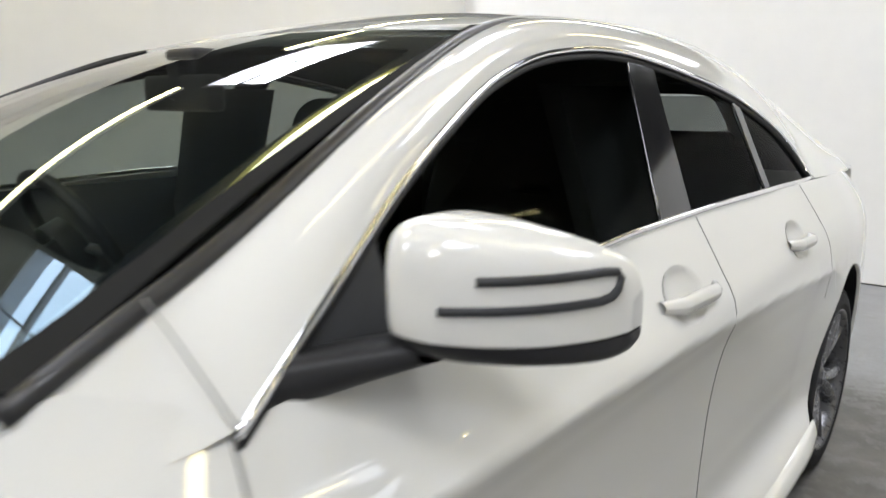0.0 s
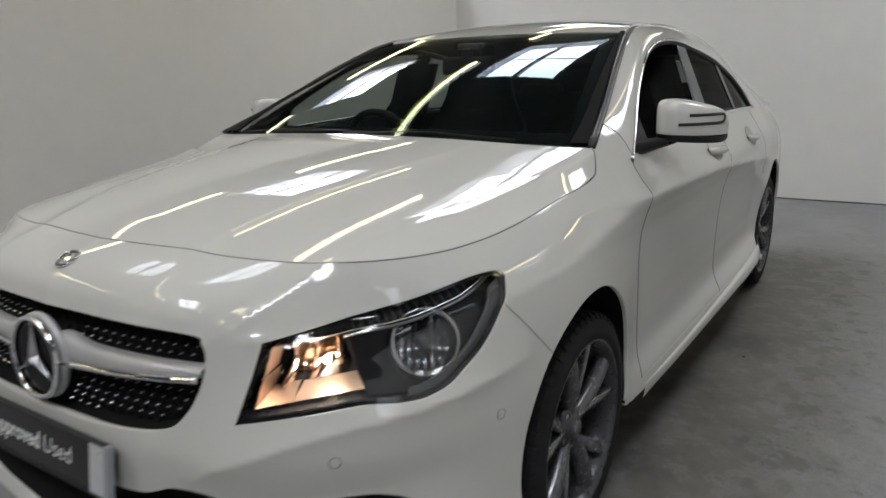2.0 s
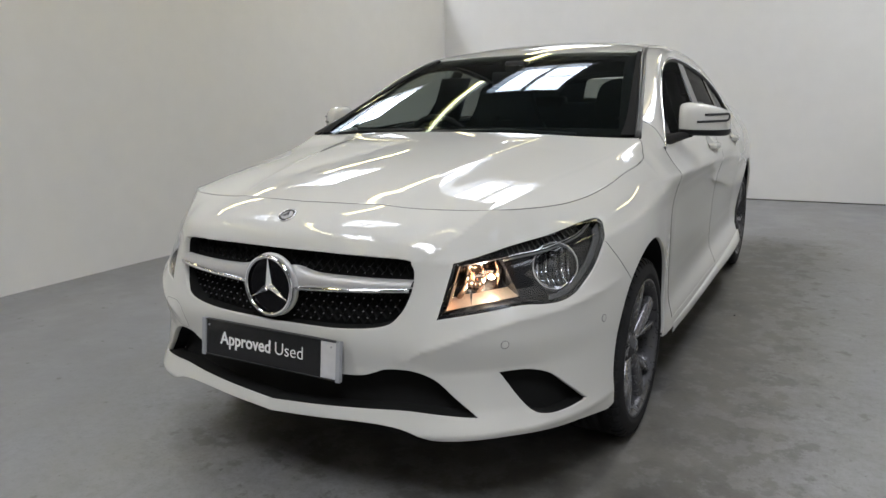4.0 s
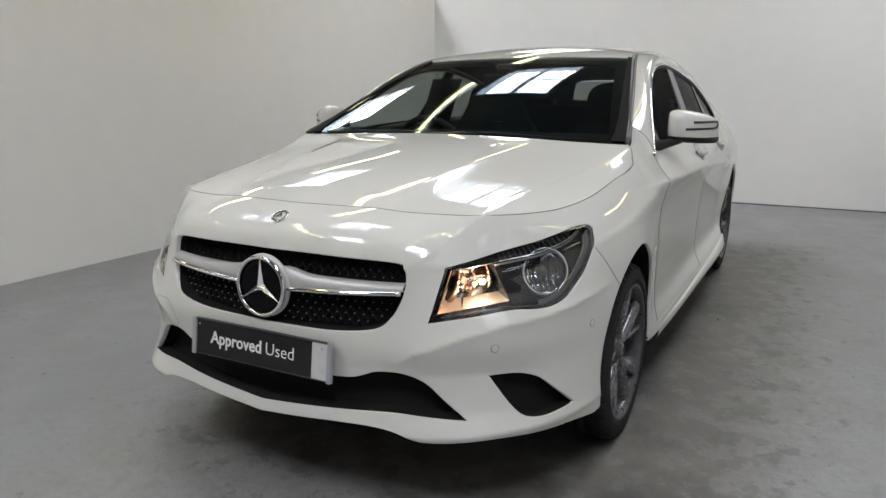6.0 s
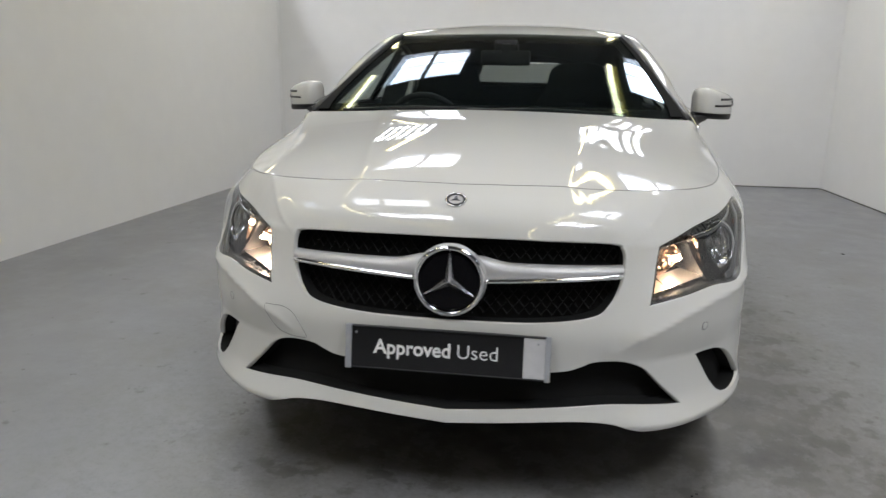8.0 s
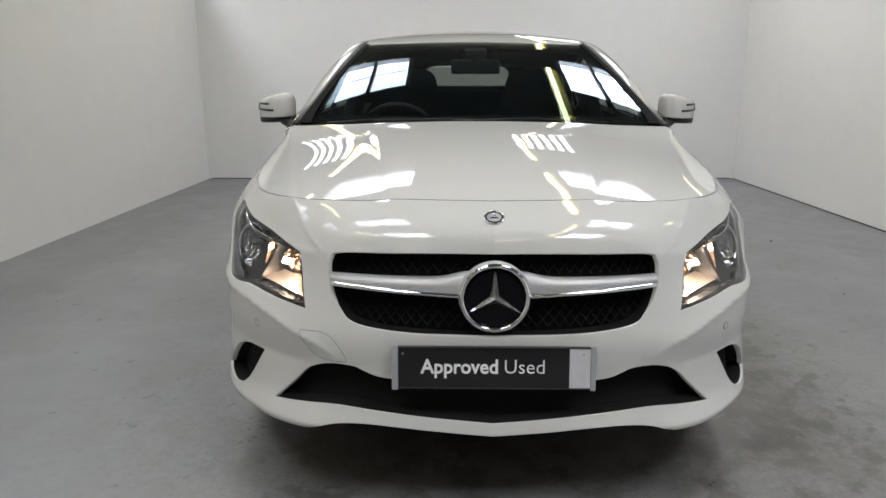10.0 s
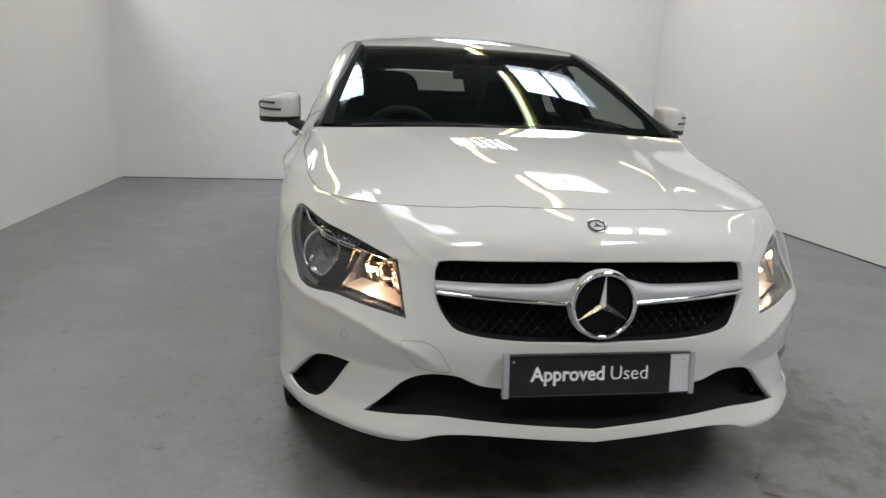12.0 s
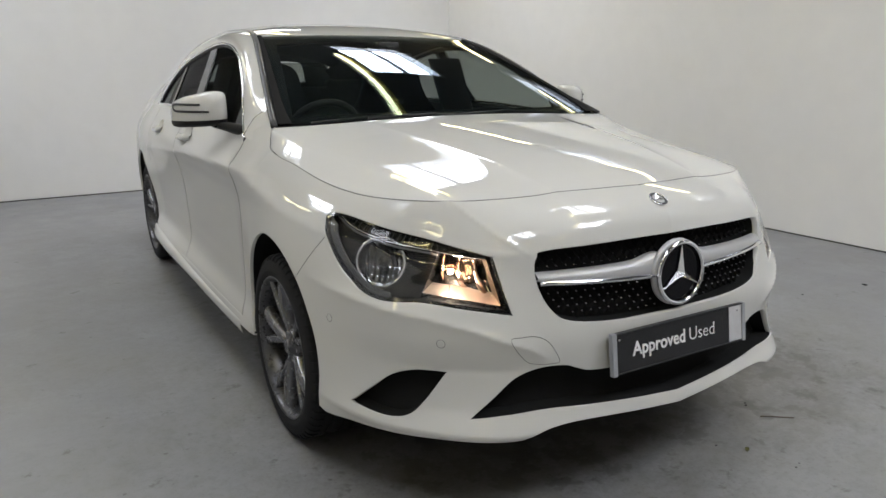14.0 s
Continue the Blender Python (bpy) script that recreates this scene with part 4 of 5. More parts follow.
for sg in (1, -1):
    b_ob = part("grille_bar", bar(sg), SILVER, car, "silver grille bar")
    part("chrome_strip", bar_chrome(sg), CHROME, b_ob, "chrome strip")


def ring(name, R, r, c, ax, seg=64, flat=1.0):
    """A ring of tube radius r round centre c, facing along ax."""
    ax = Vector(ax).normalized()
    u = ax.cross(Vector((1, 0, 0))).normalized() if abs(ax.x) < 0.9 else ax.cross(Vector((0, 0, 1))).normalized()
    v = ax.cross(u)
    vs, fs = [], []
    for i in range(seg):
        a = 2 * math.pi * i / seg
        d = u * math.cos(a) + v * math.sin(a)
        for k in range(12):
            b = 2 * math.pi * k / 12
            vs.append(Vector(c) + d * (R + r * math.cos(b)) + ax * r * flat * math.sin(b))
    for i in range(seg):
        for k in range(12):
            fs.append((i * 12 + k, ((i + 1) % seg) * 12 + k, ((i + 1) % seg) * 12 + (k + 1) % 12, i * 12 + (k + 1) % 12))
    return py_mesh(name, vs, fs)


def disc(name, R, c, ax, depth=0.006, seg=40, dome=0.0):
    """A turned disc facing along ax, slightly domed."""
    ax = Vector(ax).normalized()
    u = ax.cross(Vector((1, 0, 0))).normalized() if abs(ax.x) < 0.9 else ax.cross(Vector((0, 0, 1))).normalized()
    v = ax.cross(u)
    prof = [(0.0, dome), (0.4, dome * 0.84), (0.8, dome * 0.36), (0.96, 0.0), (1.0, -0.002), (1.0, -depth)]
    vs, fs = [], []
    for i in range(seg):
        a = 2 * math.pi * i / seg
        d = u * math.cos(a) + v * math.sin(a)
        vs += [Vector(c) + d * R * r + ax * h for r, h in prof]
    k = len(prof)
    for i in range(seg):
        j = (i + 1) % seg
        fs += [(i * k + q, i * k + q + 1, j * k + q + 1, j * k + q) for q in range(k - 1)]
    return py_mesh(name, vs, [f[::-1] for f in fs])


def star3(name, R, c, ax, up, w=0.16, h=0.010):
    """A three-armed ridge."""
    ax, up = Vector(ax).normalized(), Vector(up)
    up = (up - ax * up.dot(ax)).normalized()
    rt = up.cross(ax)
    c = Vector(c)
    vs, fs = [c + ax * h], []
    for i in range(3):
        a = math.radians(120 * i)
        d = up * math.cos(a) + rt * math.sin(a)
        b2 = a + math.radians(60)
        e = up * math.cos(b2) + rt * math.sin(b2)
        vs += [c + d * R + ax * 0.001, c + e * R * w - ax * 0.001]
    for i in range(3):
        tip, n1, n0 = 1 + 2 * i, 2 + 2 * i, 2 + 2 * ((i + 2) % 3)
        fs += [(0, n0, tip), (0, tip, n1)]
    return py_mesh(name, vs, fs, False)


AX = (0, -1, 0.06)
emblem = part("emblem", disc("emblem", 0.084, (0, -0.893, 0.652), AX, 0.008), EMBLEMBLACK, car, "round black emblem with chrome ring")
part("emblem_ring", ring("emblem_ring", 0.0850, 0.0062, (0, -0.897, 0.652), AX), CHROME, emblem, "chrome ring")
part("emblem_collar", ring("emblem_collar", 0.0845, 0.0095, (0, -0.878, 0.652), AX), SILVER, emblem, "silver collar")
part("emblem_star", star3("emblem_star", 0.082, (0, -0.897, 0.652), AX, (0, 0, 1), 0.15, 0.013), SATIN, emblem, "chrome three-armed star")
_b, _d = body(0.0, 0.842)[0], body(0.0, 0.852)[0] - body(0.0, 0.832)[0]
BA = Vector((0, -_d[2], _d[1])).normalized()
_b = Vector(_b) + BA * 0.001
badge = part("nose_badge", disc("nose_badge", 0.027, _b, BA, 0.004, 32, 0.002), SILVER, car, "small round badge")
part("badge_ring", ring("badge_ring", 0.0262, 0.0016, _b + BA * 0.001, BA, 40), CHROME, badge, "chrome ring")
part("badge_field", ring("badge_field", 0.0215, 0.0026, _b + BA * 0.0015, BA, 40, 0.4), GREYPLASTIC, badge, "dark band of the badge")
part("badge_star", star3("badge_star", 0.017, _b + BA * 0.003, BA, (0, 0.78, 0.62), 0.3, 0.003), CHROME, badge)

# ---- number plate with showroom lettering ----
PLATEEND = simple("pale_grey_plastic", (0.50, 0.50, 0.515), 0.35, scale=40.0, vary=0.06)
plate = thing("number_plate", "black showroom plate with white lettering in a grey holder", "")
plate.parent = car
plate.matrix_basis = pose(0, -0.921, 0.469, 90 - 8, 0, 0)


def frame_mesh(name, w, h, t, d):
    bm = bmesh.new()
    for lo, hi in (((-w, -h, -d), (w, -h + t, 0.004)), ((-w, h - t, -d), (w, h, 0.004)), ((-w, -h + t, -d), (-w + t * 1.6, h - t, 0.004)), ((w - t * 1.6, -h + t, -d), (w, h - t, 0.004))):
        box(bm, lo, hi, 0.0015)
    return bm


part("plate_holder", frame_mesh("plate_holder", 0.257, 0.056, 0.003, 0.012), GREYPLASTIC, plate, "dark plastic plate holder")
for x0, x1 in ((-0.266, -0.250), (0.250, 0.264)):
    box_part("holder_end", (x0, -0.058, -0.010), (x1, 0.058, 0.006), STEEL, plate, 0.003, label="grey plastic end of the plate holder")
box_part("plate_board", (-0.255, -0.053, -0.008), (0.255, 0.053, 0.0), GLOSSBLACK, plate, 0.001)
box_part("plate_end", (0.196, -0.052, 0.0005), (0.254, 0.052, 0.0016), PLATEEND, plate, 0.0006, label="pale grey end panel")
for x, z in ((-0.238, 0.038), (0.232, 0.038)):
    part("screw", disc("screw", 0.003, (x, z, 0.003), (0, 0, 1), 0.002, 12, 0.001), STEEL, plate)


def words(text, x, y, size, width, bold):
    cu = bpy.data.curves.new("lettering", "FONT")
    cu.body, cu.size, cu.offset, cu.extrude, cu.resolution_u = text, size, bold, 0.0004, 3
    tmp = bpy.data.objects.new("lettering", cu)
    scene.collection.objects.link(tmp)
    me = bpy.data.meshes.new_from_object(tmp.evaluated_get(bpy.context.evaluated_depsgraph_get()))
    bpy.data.objects.remove(tmp)
    co = np.array([v.co[:] for v in me.vertices])
    sx = width / (co[:, 0].max() - co[:, 0].min())
    for v in me.vertices:
        v.co = ((v.co.x - co[:, 0].min()) * sx + x, v.co.y + y, v.co.z + 0.0012)
    return part("lettering", me, WHITEPLASTIC, plate, "white lettering")


words("Approved", -0.192, -0.014, 0.053, 0.202, 0.0011)
words("Used", 0.028, -0.014, 0.053, 0.103, -0.0004)

# ---- headlamps ----
LAMP_GLOW = glow("lit_bulb", (1.0, 0.80, 0.58), 90.0)
WARM = simple("warm_reflector", (0.70, 0.60, 0.52), 0.30, 0.9, scale=25.0, vary=0.04, spread=0.01)
COPPER = simple("copper_lamp_end", (0.38, 0.28, 0.22), 0.33, 0.9, scale=25.0, vary=0.05, spread=0.01)
SMOKED = simple("smoked_reflector", (0.50, 0.40, 0.33), 0.13, 1.0, scale=70.0, vary=0.25)
SHROUD = simple("lamp_shroud", (0.012, 0.012, 0.013), 0.26, scale=40.0, vary=0.04, spread=0.01)
LAMPBAND = simple("grey_lamp_band", (0.070, 0.072, 0.076), 0.30, scale=40.0, vary=0.04, spread=0.01)
CLEARGUIDE = simple("clear_light_guide", (0.16, 0.165, 0.17), 0.15, 0.4, scale=60.0)
SHROUD.node_tree.nodes["Principled BSDF"].inputs["Specular IOR Level"].default_value = 0.22
AMBER = simple("amber_lens", (0.10, 0.035, 0.02), 0.2, scale=60.0)


def headlamp(sg):
    lp = thing("headlamp", "clear headlamp with round main reflector and lit inner lamp", "")
    lp.parent = car
    loop = HEADLAMP if sg > 0 else neg(HEADLAMP)
    side = 1 if sg > 0 else -1
    edge_loop = np.array(loop)

    def dome(q, z):
        """The lens: flush at its edge and bulging a little inside it."""
        q, z = np.atleast_1d(np.asarray(q, float)), np.atleast_1d(np.asarray(z, float))
        d = dist_poly(np.stack([q, z], 1), edge_loop)
        out = 0.013 * (1 - np.exp(-(d / 0.030) ** 1.5))
        return inset(0.003)(q, z) + (inset(0.0)(q, z) - inset(1.0)(q, z)) * out[:, None]
    part("lens", sheet("lens", loop, dome, 0.016, (), 0), LENS, lp, "clear lamp lens")
    L = dense(loop, 0.012)
    a, b = inset(0.003)(L[:, 0], L[:, 1]), inset(0.125)(L[:, 0], L[:, 1])
    c = np.array(L)
    mid = c.mean(0)
    k = len(L)
    bowl = part("housing", py_mesh("housing", np.concatenate([a, b]), [(i, (i + 1) % k, k + (i + 1) % k, k + i) for i in range(k)]), DARKLENS, lp, "dark grey lamp housing")
    part("housing_back", sheet("housing_back", loop, inset(0.125), 0.02, (), 0), DARKLENS, bowl)
    # dark band under the lens edge
    small = mid + (c - mid) * (0.955, 0.90)
    part("bezel", sheet("bezel", L, inset(0.006), 0.02, [small], 0), GLOSSBLACK, lp, "black lamp edge band")
    # round main reflector
    ctr = np.array((0.727 * side, -0.502, 0.692))
    ax = Vector((0.62 * side, -0.75, 0.20)).normalized()
    base = Vector(ctr) - ax * 0.0
    prof = [(0.0, -0.055), (0.018, -0.052), (0.036, -0.040), (0.052, -0.020), (0.060, 0.0), (0.066, 0.004), (0.070, 0.0), (0.070, -0.02)]
    me = lathe("main_reflector", prof, 40)
    q = Vector((1, 0, 0)).rotation_difference(ax).to_matrix().to_4x4()
    me.transform(Matrix.Translation(base) @ q)
    refl = part("main_reflector", me, DIMREF, lp, "round chromed reflector")
    u = ax.cross(Vector((0, 0, 1))).normalized()
    v = u.cross(ax)
    for i in range(-3, 4):
        hgt = 0.054 * math.sqrt(max(0.05, 1 - (i / 3.8) ** 2))
        pts = [base + u * 0.0155 * i + v * hgt * k - ax * (0.046 - 0.9 * ((0.0155 * i) ** 2 + (hgt * k) ** 2) / 0.075) for k in np.linspace(-1, 1, 9)]
        part("facet_rib", tube("facet_rib", pts, 0.0045, 6), DIMREF, refl)
    part("cover_dome", disc("cover_dome", 0.060, base + ax * 0.002, ax, 0.004, 32, 0.012), LENS, refl, "clear dome")
    part("bulb_cap", disc("bulb_cap", 0.017, base - ax * 0.018, ax, 0.03, 20, 0.008), DARKLENS, refl, "bulb shield")
    part("reflector_ring", ring("reflector_ring", 0.067, 0.004, base + ax * 0.003, ax, 48), DIMREF, refl, "chrome ring")
    # inner lamp: a faceted tray round the lit bulb
    P = [Vector((0.672 * side, -0.622, 0.628)), Vector((0.512 * side, -0.762, 0.604)), Vector((0.537 * side, -0.728, 0.722)), Vector((0.640 * side, -0.630, 0.742))]
    deep = Vector((-0.035 * side, 0.055, 0))
    Q = [p * 0.82 + (sum(P, Vector()) / 4) * 0.18 + deep for p in P]
    rnd = random.Random(5)

    def wall(e, cols):
        vs, fs = [], []
        a0, a1, b0, b1 = P[e], P[(e + 1) % 4], Q[e], Q[(e + 1) % 4]
        for i in range(cols):
            k = len(vs)
            t0, t1 = i / cols, (i + 1) / cols
            jig = Vector((rnd.uniform(-1, 1), rnd.uniform(-1, 1), rnd.uniform(-1, 1))) * 0.004
            vs += [a0.lerp(a1, t0), a0.lerp(a1, t1), b0.lerp(b1, t1) + jig, b0.lerp(b1, t0) + jig]
            fs.append((k, k + 1, k + 2, k + 3))
        return py_mesh("reflector_wall", vs, fs, False)
    g = lambda u, v: Q[0].lerp(Q[1], u).lerp(Q[3].lerp(Q[2], u), v)
    flutes = [[tuple(g(u, v) + deep * (0.30 * math.sin(2 * math.pi * (3.2 * u + 0.25 * math.sin(2.6 * v))) + 0.9 * (v - 0.5) ** 2 + 0.22 * math.sin(7.0 * v + 5 * u))) for u in np.linspace(0, 1, 44)] for v in np.linspace(0, 1, 14)]
    tray = part("inner_reflector", grid_mesh("inner_reflector", flutes, side > 0), SMOKED, lp, "fluted smoked reflector")
    part("reflector_shelf", wall(0, 3), WARM, tray, "warm lit lower shelf")
    part("reflector_end", wall(1, 2), COPPER, tray, "warm lit inner end")
    part("reflector_top", wall(2, 5), SMOKED, tray)
    part("reflector_side", wall(3, 3), SMOKED, tray)
    bulb_at = Vector((0.598 * side, -0.648, 0.680))
    part("bulb", disc("bulb", 0.0065, bulb_at, ax, 0.02, 16, 0.008), LAMP_GLOW, tray, "lit warm white bulb")
    d = bpy.data.lights.new("headlamp_bulb", "POINT")
    d.energy, d.color, d.shadow_soft_size = 1.15, (1.0, 0.83, 0.66), 0.010
    lo = new("headlamp_bulb", d)
    lo.parent = lp
    lo.location = bulb_at + Vector((-0.2 * side, -0.9, 0.1)) * 0.022
    # a dark shroud closes the lamp round the main reflector; a clear guide blade runs over it to the tip
    tops, topz = [p[0] for p in hl_top], [p[1] for p in hl_top]
    s0, s1 = tops[0], tops[-1]
    top_z = lambda q: float(np.interp(q, tops, topz))
    blade_z = lambda q: top_z(q) - float(pchip([0.0, 0.3, 0.6, 0.8, 0.92, 1.0], [0.026, 0.040, 0.047, 0.043, 0.026, 0.008], np.array([(q - s0) / (s1 - s0)]))[0])
    d_top, d_bot = s_of(0.655, -0.655), s_of(0.690, -0.640)
    edge = [(mid[0] * side + (p[0] - mid[0] * side) * 0.97, mid[1] + (p[1] - mid[1]) * 0.95) for p in hl_bot[::-1] + hl_out[::-1]]
    edge = [p for p in edge if p[0] > d_bot]
    blade = [(q, blade_z(q)) for q in np.linspace(s1 - 0.012, d_top, 16)]
    sc, zc = s_of(0.727 + 0.62 * 0.055, -0.502 - 0.75 * 0.055), 0.700
    circle = [(sc + 0.073 * math.cos(w), zc + 0.073 * math.sin(w)) for w in np.linspace(0, 2 * math.pi, 40)[:-1]]
    circle = [(q, min(z, blade_z(q) - 0.006)) for q, z in circle]
    flip2 = lambda pts: [(q * side, z) for q, z in pts]
    shroud = part("shroud", sheet("shroud", flip2(tidy([(d_bot, edge[0][1])] + edge + blade)), inset(0.034), 0.012, [flip2(circle)], 0), SHROUD, lp, "dark grey inner lamp shroud")
    ctr2 = np.array((sc, zc))
    outer = [p for p in edge if p[0] > d_bot + 0.075]
    inner = [tuple(ctr2 + (np.array(p) - ctr2) * 0.84) for p in outer]
    part("edge_band", sheet("edge_band", flip2(tidy(outer + inner[::-1])), inset(0.018), 0.012, (), 0.006), LAMPBAND, lp, "grey band round the outer lamp edge")
    rim3 = [Vector(inset(0.034)(q * side, z)[0]) for q, z in circle]
    low3 = []
    for p in rim3:
        e = p - base
        e = (e - ax * e.dot(ax)).normalized()
        low3.append(base + e * 0.066 + ax * 0.003)
    kk = len(rim3)
    part("reflector_collar", py_mesh("reflector_collar", [tuple(p) for p in rim3 + low3], [(i, (i + 1) % kk, kk + (i + 1) % kk, kk + i) for i in range(kk)]), SHROUD, shroud, "dark collar round the reflector")
    part("shroud_end", grid_mesh("shroud_end", [[tuple(inset(dd)((d_bot + (d_top - d_bot) * t) * side, edge[0][1] + (blade[-1][1] - edge[0][1]) * t)[0]) for t in np.linspace(0, 1, 6)] for dd in (0.034, 0.11)]), SHROUD, shroud)
    part("light_guide", tube("light_guide", [tuple(inset(0.028)(q * side, z)[0]) for q, z in blade], 0.0042, 8, False, 0.8), CLEARGUIDE, lp, "clear light guide blade")
    part("guide_edge", tube("guide_edge", [tuple(inset(0.022)(q * side, blade_z(q) + 0.009)[0]) for q in np.linspace(s1 - 0.02, s0 + 0.03, 18)], 0.0016, 6), CHROME, lp, "bright edge of the light guide")
    strip = [(q, top_z(q) - 0.006) for q in np.linspace(s0 + 0.02, s1 - 0.012, 14)] + [(q, blade_z(q) + 0.002) for q in np.linspace(s1 - 0.02, s0 + 0.02, 14)]
    part("brow_panel", sheet("brow_panel", flip2(tidy(strip)), inset(0.046), 0.012, (), 0), DARKLENS, lp, "dark panel over the light guide")
    for i in range(15):
        q = s0 + (s1 - s0) * (0.34 + 0.036 * i)
        za, zb = top_z(q) - 0.014, blade_z(q) + 0.006
        if za - zb > 0.006:
            part("fin", tube("fin", [tuple(inset(0.040)(q * side, za)[0]), tuple(inset(0.032)((q + 0.006) * side, zb)[0])], 0.0018, 6), CLEARGUIDE, lp, "clear fin")
    s_a = hl_top[-3][0]
    part("side_marker", tube("side_marker", [inset(0.03)((s_a - 0.02) * side, 0.74)[0], inset(0.03)((s_a - 0.035) * side, 0.70)[0]], 0.009, 8), AMBER, lp, "amber side reflector")
    return lp


headlamp(1)
headlamp(-1)
# parking sensors and towing cover
for x, y, z in ((0.676, -0.729, 0.517), (0.832, -0.403, 0.523)):
    for sg in (1, -1):
        s = s_of(x, y) * sg
        c = body(s, z)[0]
        h = 0.004
        nrm = np.cross(body(s + h, z)[0] - body(s - h, z)[0], body(s, z + h)[0] - body(s, z - h)[0])
        ob = part("parking_sensor", disc("parking_sensor", 0.0105, Vector(c) + Vector(nrm).normalized() * 0.0008, nrm, 0.004, 24, 0.0006), PAINT, car, "white round parking sensor")
        part("sensor_gap", ring("sensor_gap", 0.0112, 0.0009, c, nrm, 28), SHUT, ob)
tow = spline([(0.526, 0.531), (0.500, 0.538), (0.461, 0.537), (0.427, 0.517), (0.397, 0.466), (0.41, 0.458), (0.457, 0.461), (0.49, 0.475)], 5, True)
part("towing_cover_gap", tube("towing_cover_gap", [body(-s_of(x, -0.93 + 0.35 * x * x), z)[0] for x, z in tow], 0.0010, 6, True), SHUT, car, "thin gap round the towing eye cover")

# ---- mirrors ----
def mirror(sg):
    m = thing("door_mirror", "white door mirror with dark slots and black foot", "")
    m.parent = car
    xs = [0.832, 0.838, 0.85, 0.87, 0.90, 0.94, 0.975, 1.0, 1.012, 1.017]
    f = lambda vals, x: float(pchip(xs, vals, np.array([x]))[0])
    yf = [0.655, 0.615, 0.592, 0.580, 0.585, 0.612, 0.650, 0.695, 0.728, 0.752]
    yb = [0.690, 0.705, 0.715, 0.722, 0.735, 0.752, 0.765, 0.775, 0.780, 0.782]
    zt = [1.090, 1.106, 1.114, 1.117, 1.114, 1.104, 1.093, 1.080, 1.066, 1.045]
    zb = [0.998, 0.994, 0.990, 0.988, 0.985, 0.982, 0.980, 0.979, 0.981, 0.990]
    split = 1.010
    X = np.concatenate([np.linspace(0.832, 0.86, 8), np.linspace(0.87, 0.98, 14), np.linspace(0.988, 1.017, 9)])
    n = 40
    rows = []
    for x in X:
        a, b, t, u = f(yf, x), f(yb, x), f(zt, x), f(zb, x)
        cy, cz, ry, rz = (a + b) / 2, (t + u) / 2, (b - a) / 2, (t - u) / 2
        row = []
        for k in range(n):
            th = 2 * math.pi * k / n
            c, s = math.cos(th), math.sin(th)
            e = 0.55
            row.append((x, cy + ry * math.copysign(abs(c) ** e, c), cz + rz * math.copysign(abs(s) ** e, s)))
        rows.append(row)
    R = np.array(rows)
    fs = [(i * n + k, i * n + (k + 1) % n, (i + 1) * n + (k + 1) % n, (i + 1) * n + k) for i in range(len(X) - 1) for k in range(n)]
    fs += [tuple(range(n))[::-1], tuple((len(X) - 1) * n + k for k in range(n))]
    V = R.reshape(-1, 3) * (sg, 1, 1)
    o = -1 if sg > 0 else 1
    for nm, mt, up, lb in (("cap", PAINT, True, ""), ("lower_shell", BLACK, False, "black lower shell")):
        bm = bmesh.new()
        bm.from_mesh(py_mesh(nm, V, [q[::o] for q in fs]))
        bmesh.ops.bisect_plane(bm, geom=bm.verts[:] + bm.edges[:] + bm.faces[:], plane_co=(0.9 * sg, 0.7, split + (0.001 if up else -0.001)), plane_no=(0.06 * sg, 0, 1), clear_inner=up, clear_outer=not up)
        bmesh.ops.recalc_face_normals(bm, faces=bm.faces)
        part(nm, bm, mt, m, lb)

    def front(x, z):
        a, b, t, u = f(yf, x), f(yb, x), f(zt, x), f(zb, x)
        cy, cz, ry, rz = (a + b) / 2, (t + u) / 2, (b - a) / 2, (t - u) / 2
        s = min(1, abs(z - cz) / rz) ** (1 / 0.55)
        return cy - ry * max(0.0, 1 - s * s) ** (0.55 / 2)
    fork = [(x, 1.068) for x in np.linspace(0.938, 1.006, 14)] + [(1.0105, 1.066), (1.0125, 1.060), (1.0125, 1.050), (1.0105, 1.044)] + [(x, 1.0415) for x in np.linspace(1.006, 0.912, 16)]
    part("indicator_lens", tube("indicator_lens", [(x * sg, front(x, z) + 0.0010, z) for x, z in fork], 0.0052, 8, False, 0.9), GREYPLASTIC, m, "dark forked indicator lens")
    part("glass", sheet("glass", [(0.86, 1.005), (1.0, 1.0), (1.0, 1.06), (0.93, 1.09), (0.86, 1.075)], lambda x, z: np.stack([x * sg, np.interp(x, xs, yb) + 0.002, z], 1), 0.03, (), 0), REFLECTOR, m, "mirror glass")
    # foot: swept from the door corner to the shell
    rows = []
    for t in np.linspace(0, 1, 12):
        x = 0.795 + 0.09 * t
        yc = 0.515 + 0.14 * t ** 0.8
        hw, z0, z1 = 0.070 - 0.010 * t, 0.936 + 0.042 * t ** 0.7, 0.996 + 0.010 * t
        row = []
        for k in range(16):
            th = 2 * math.pi * k / 16
            c, s = math.cos(th), math.sin(th)
            row.append((x * sg, yc + hw * math.copysign(abs(c) ** 0.7, c), (z0 + z1) / 2 + (z1 - z0) / 2 * math.copysign(abs(s) ** 0.7, s)))
        row.append(row[0])
        rows.append(row)
    part("foot", grid_mesh("foot", rows, sg > 0), BLACK, m, "black mirror foot")
    return m


mirror(1)
mirror(-1)

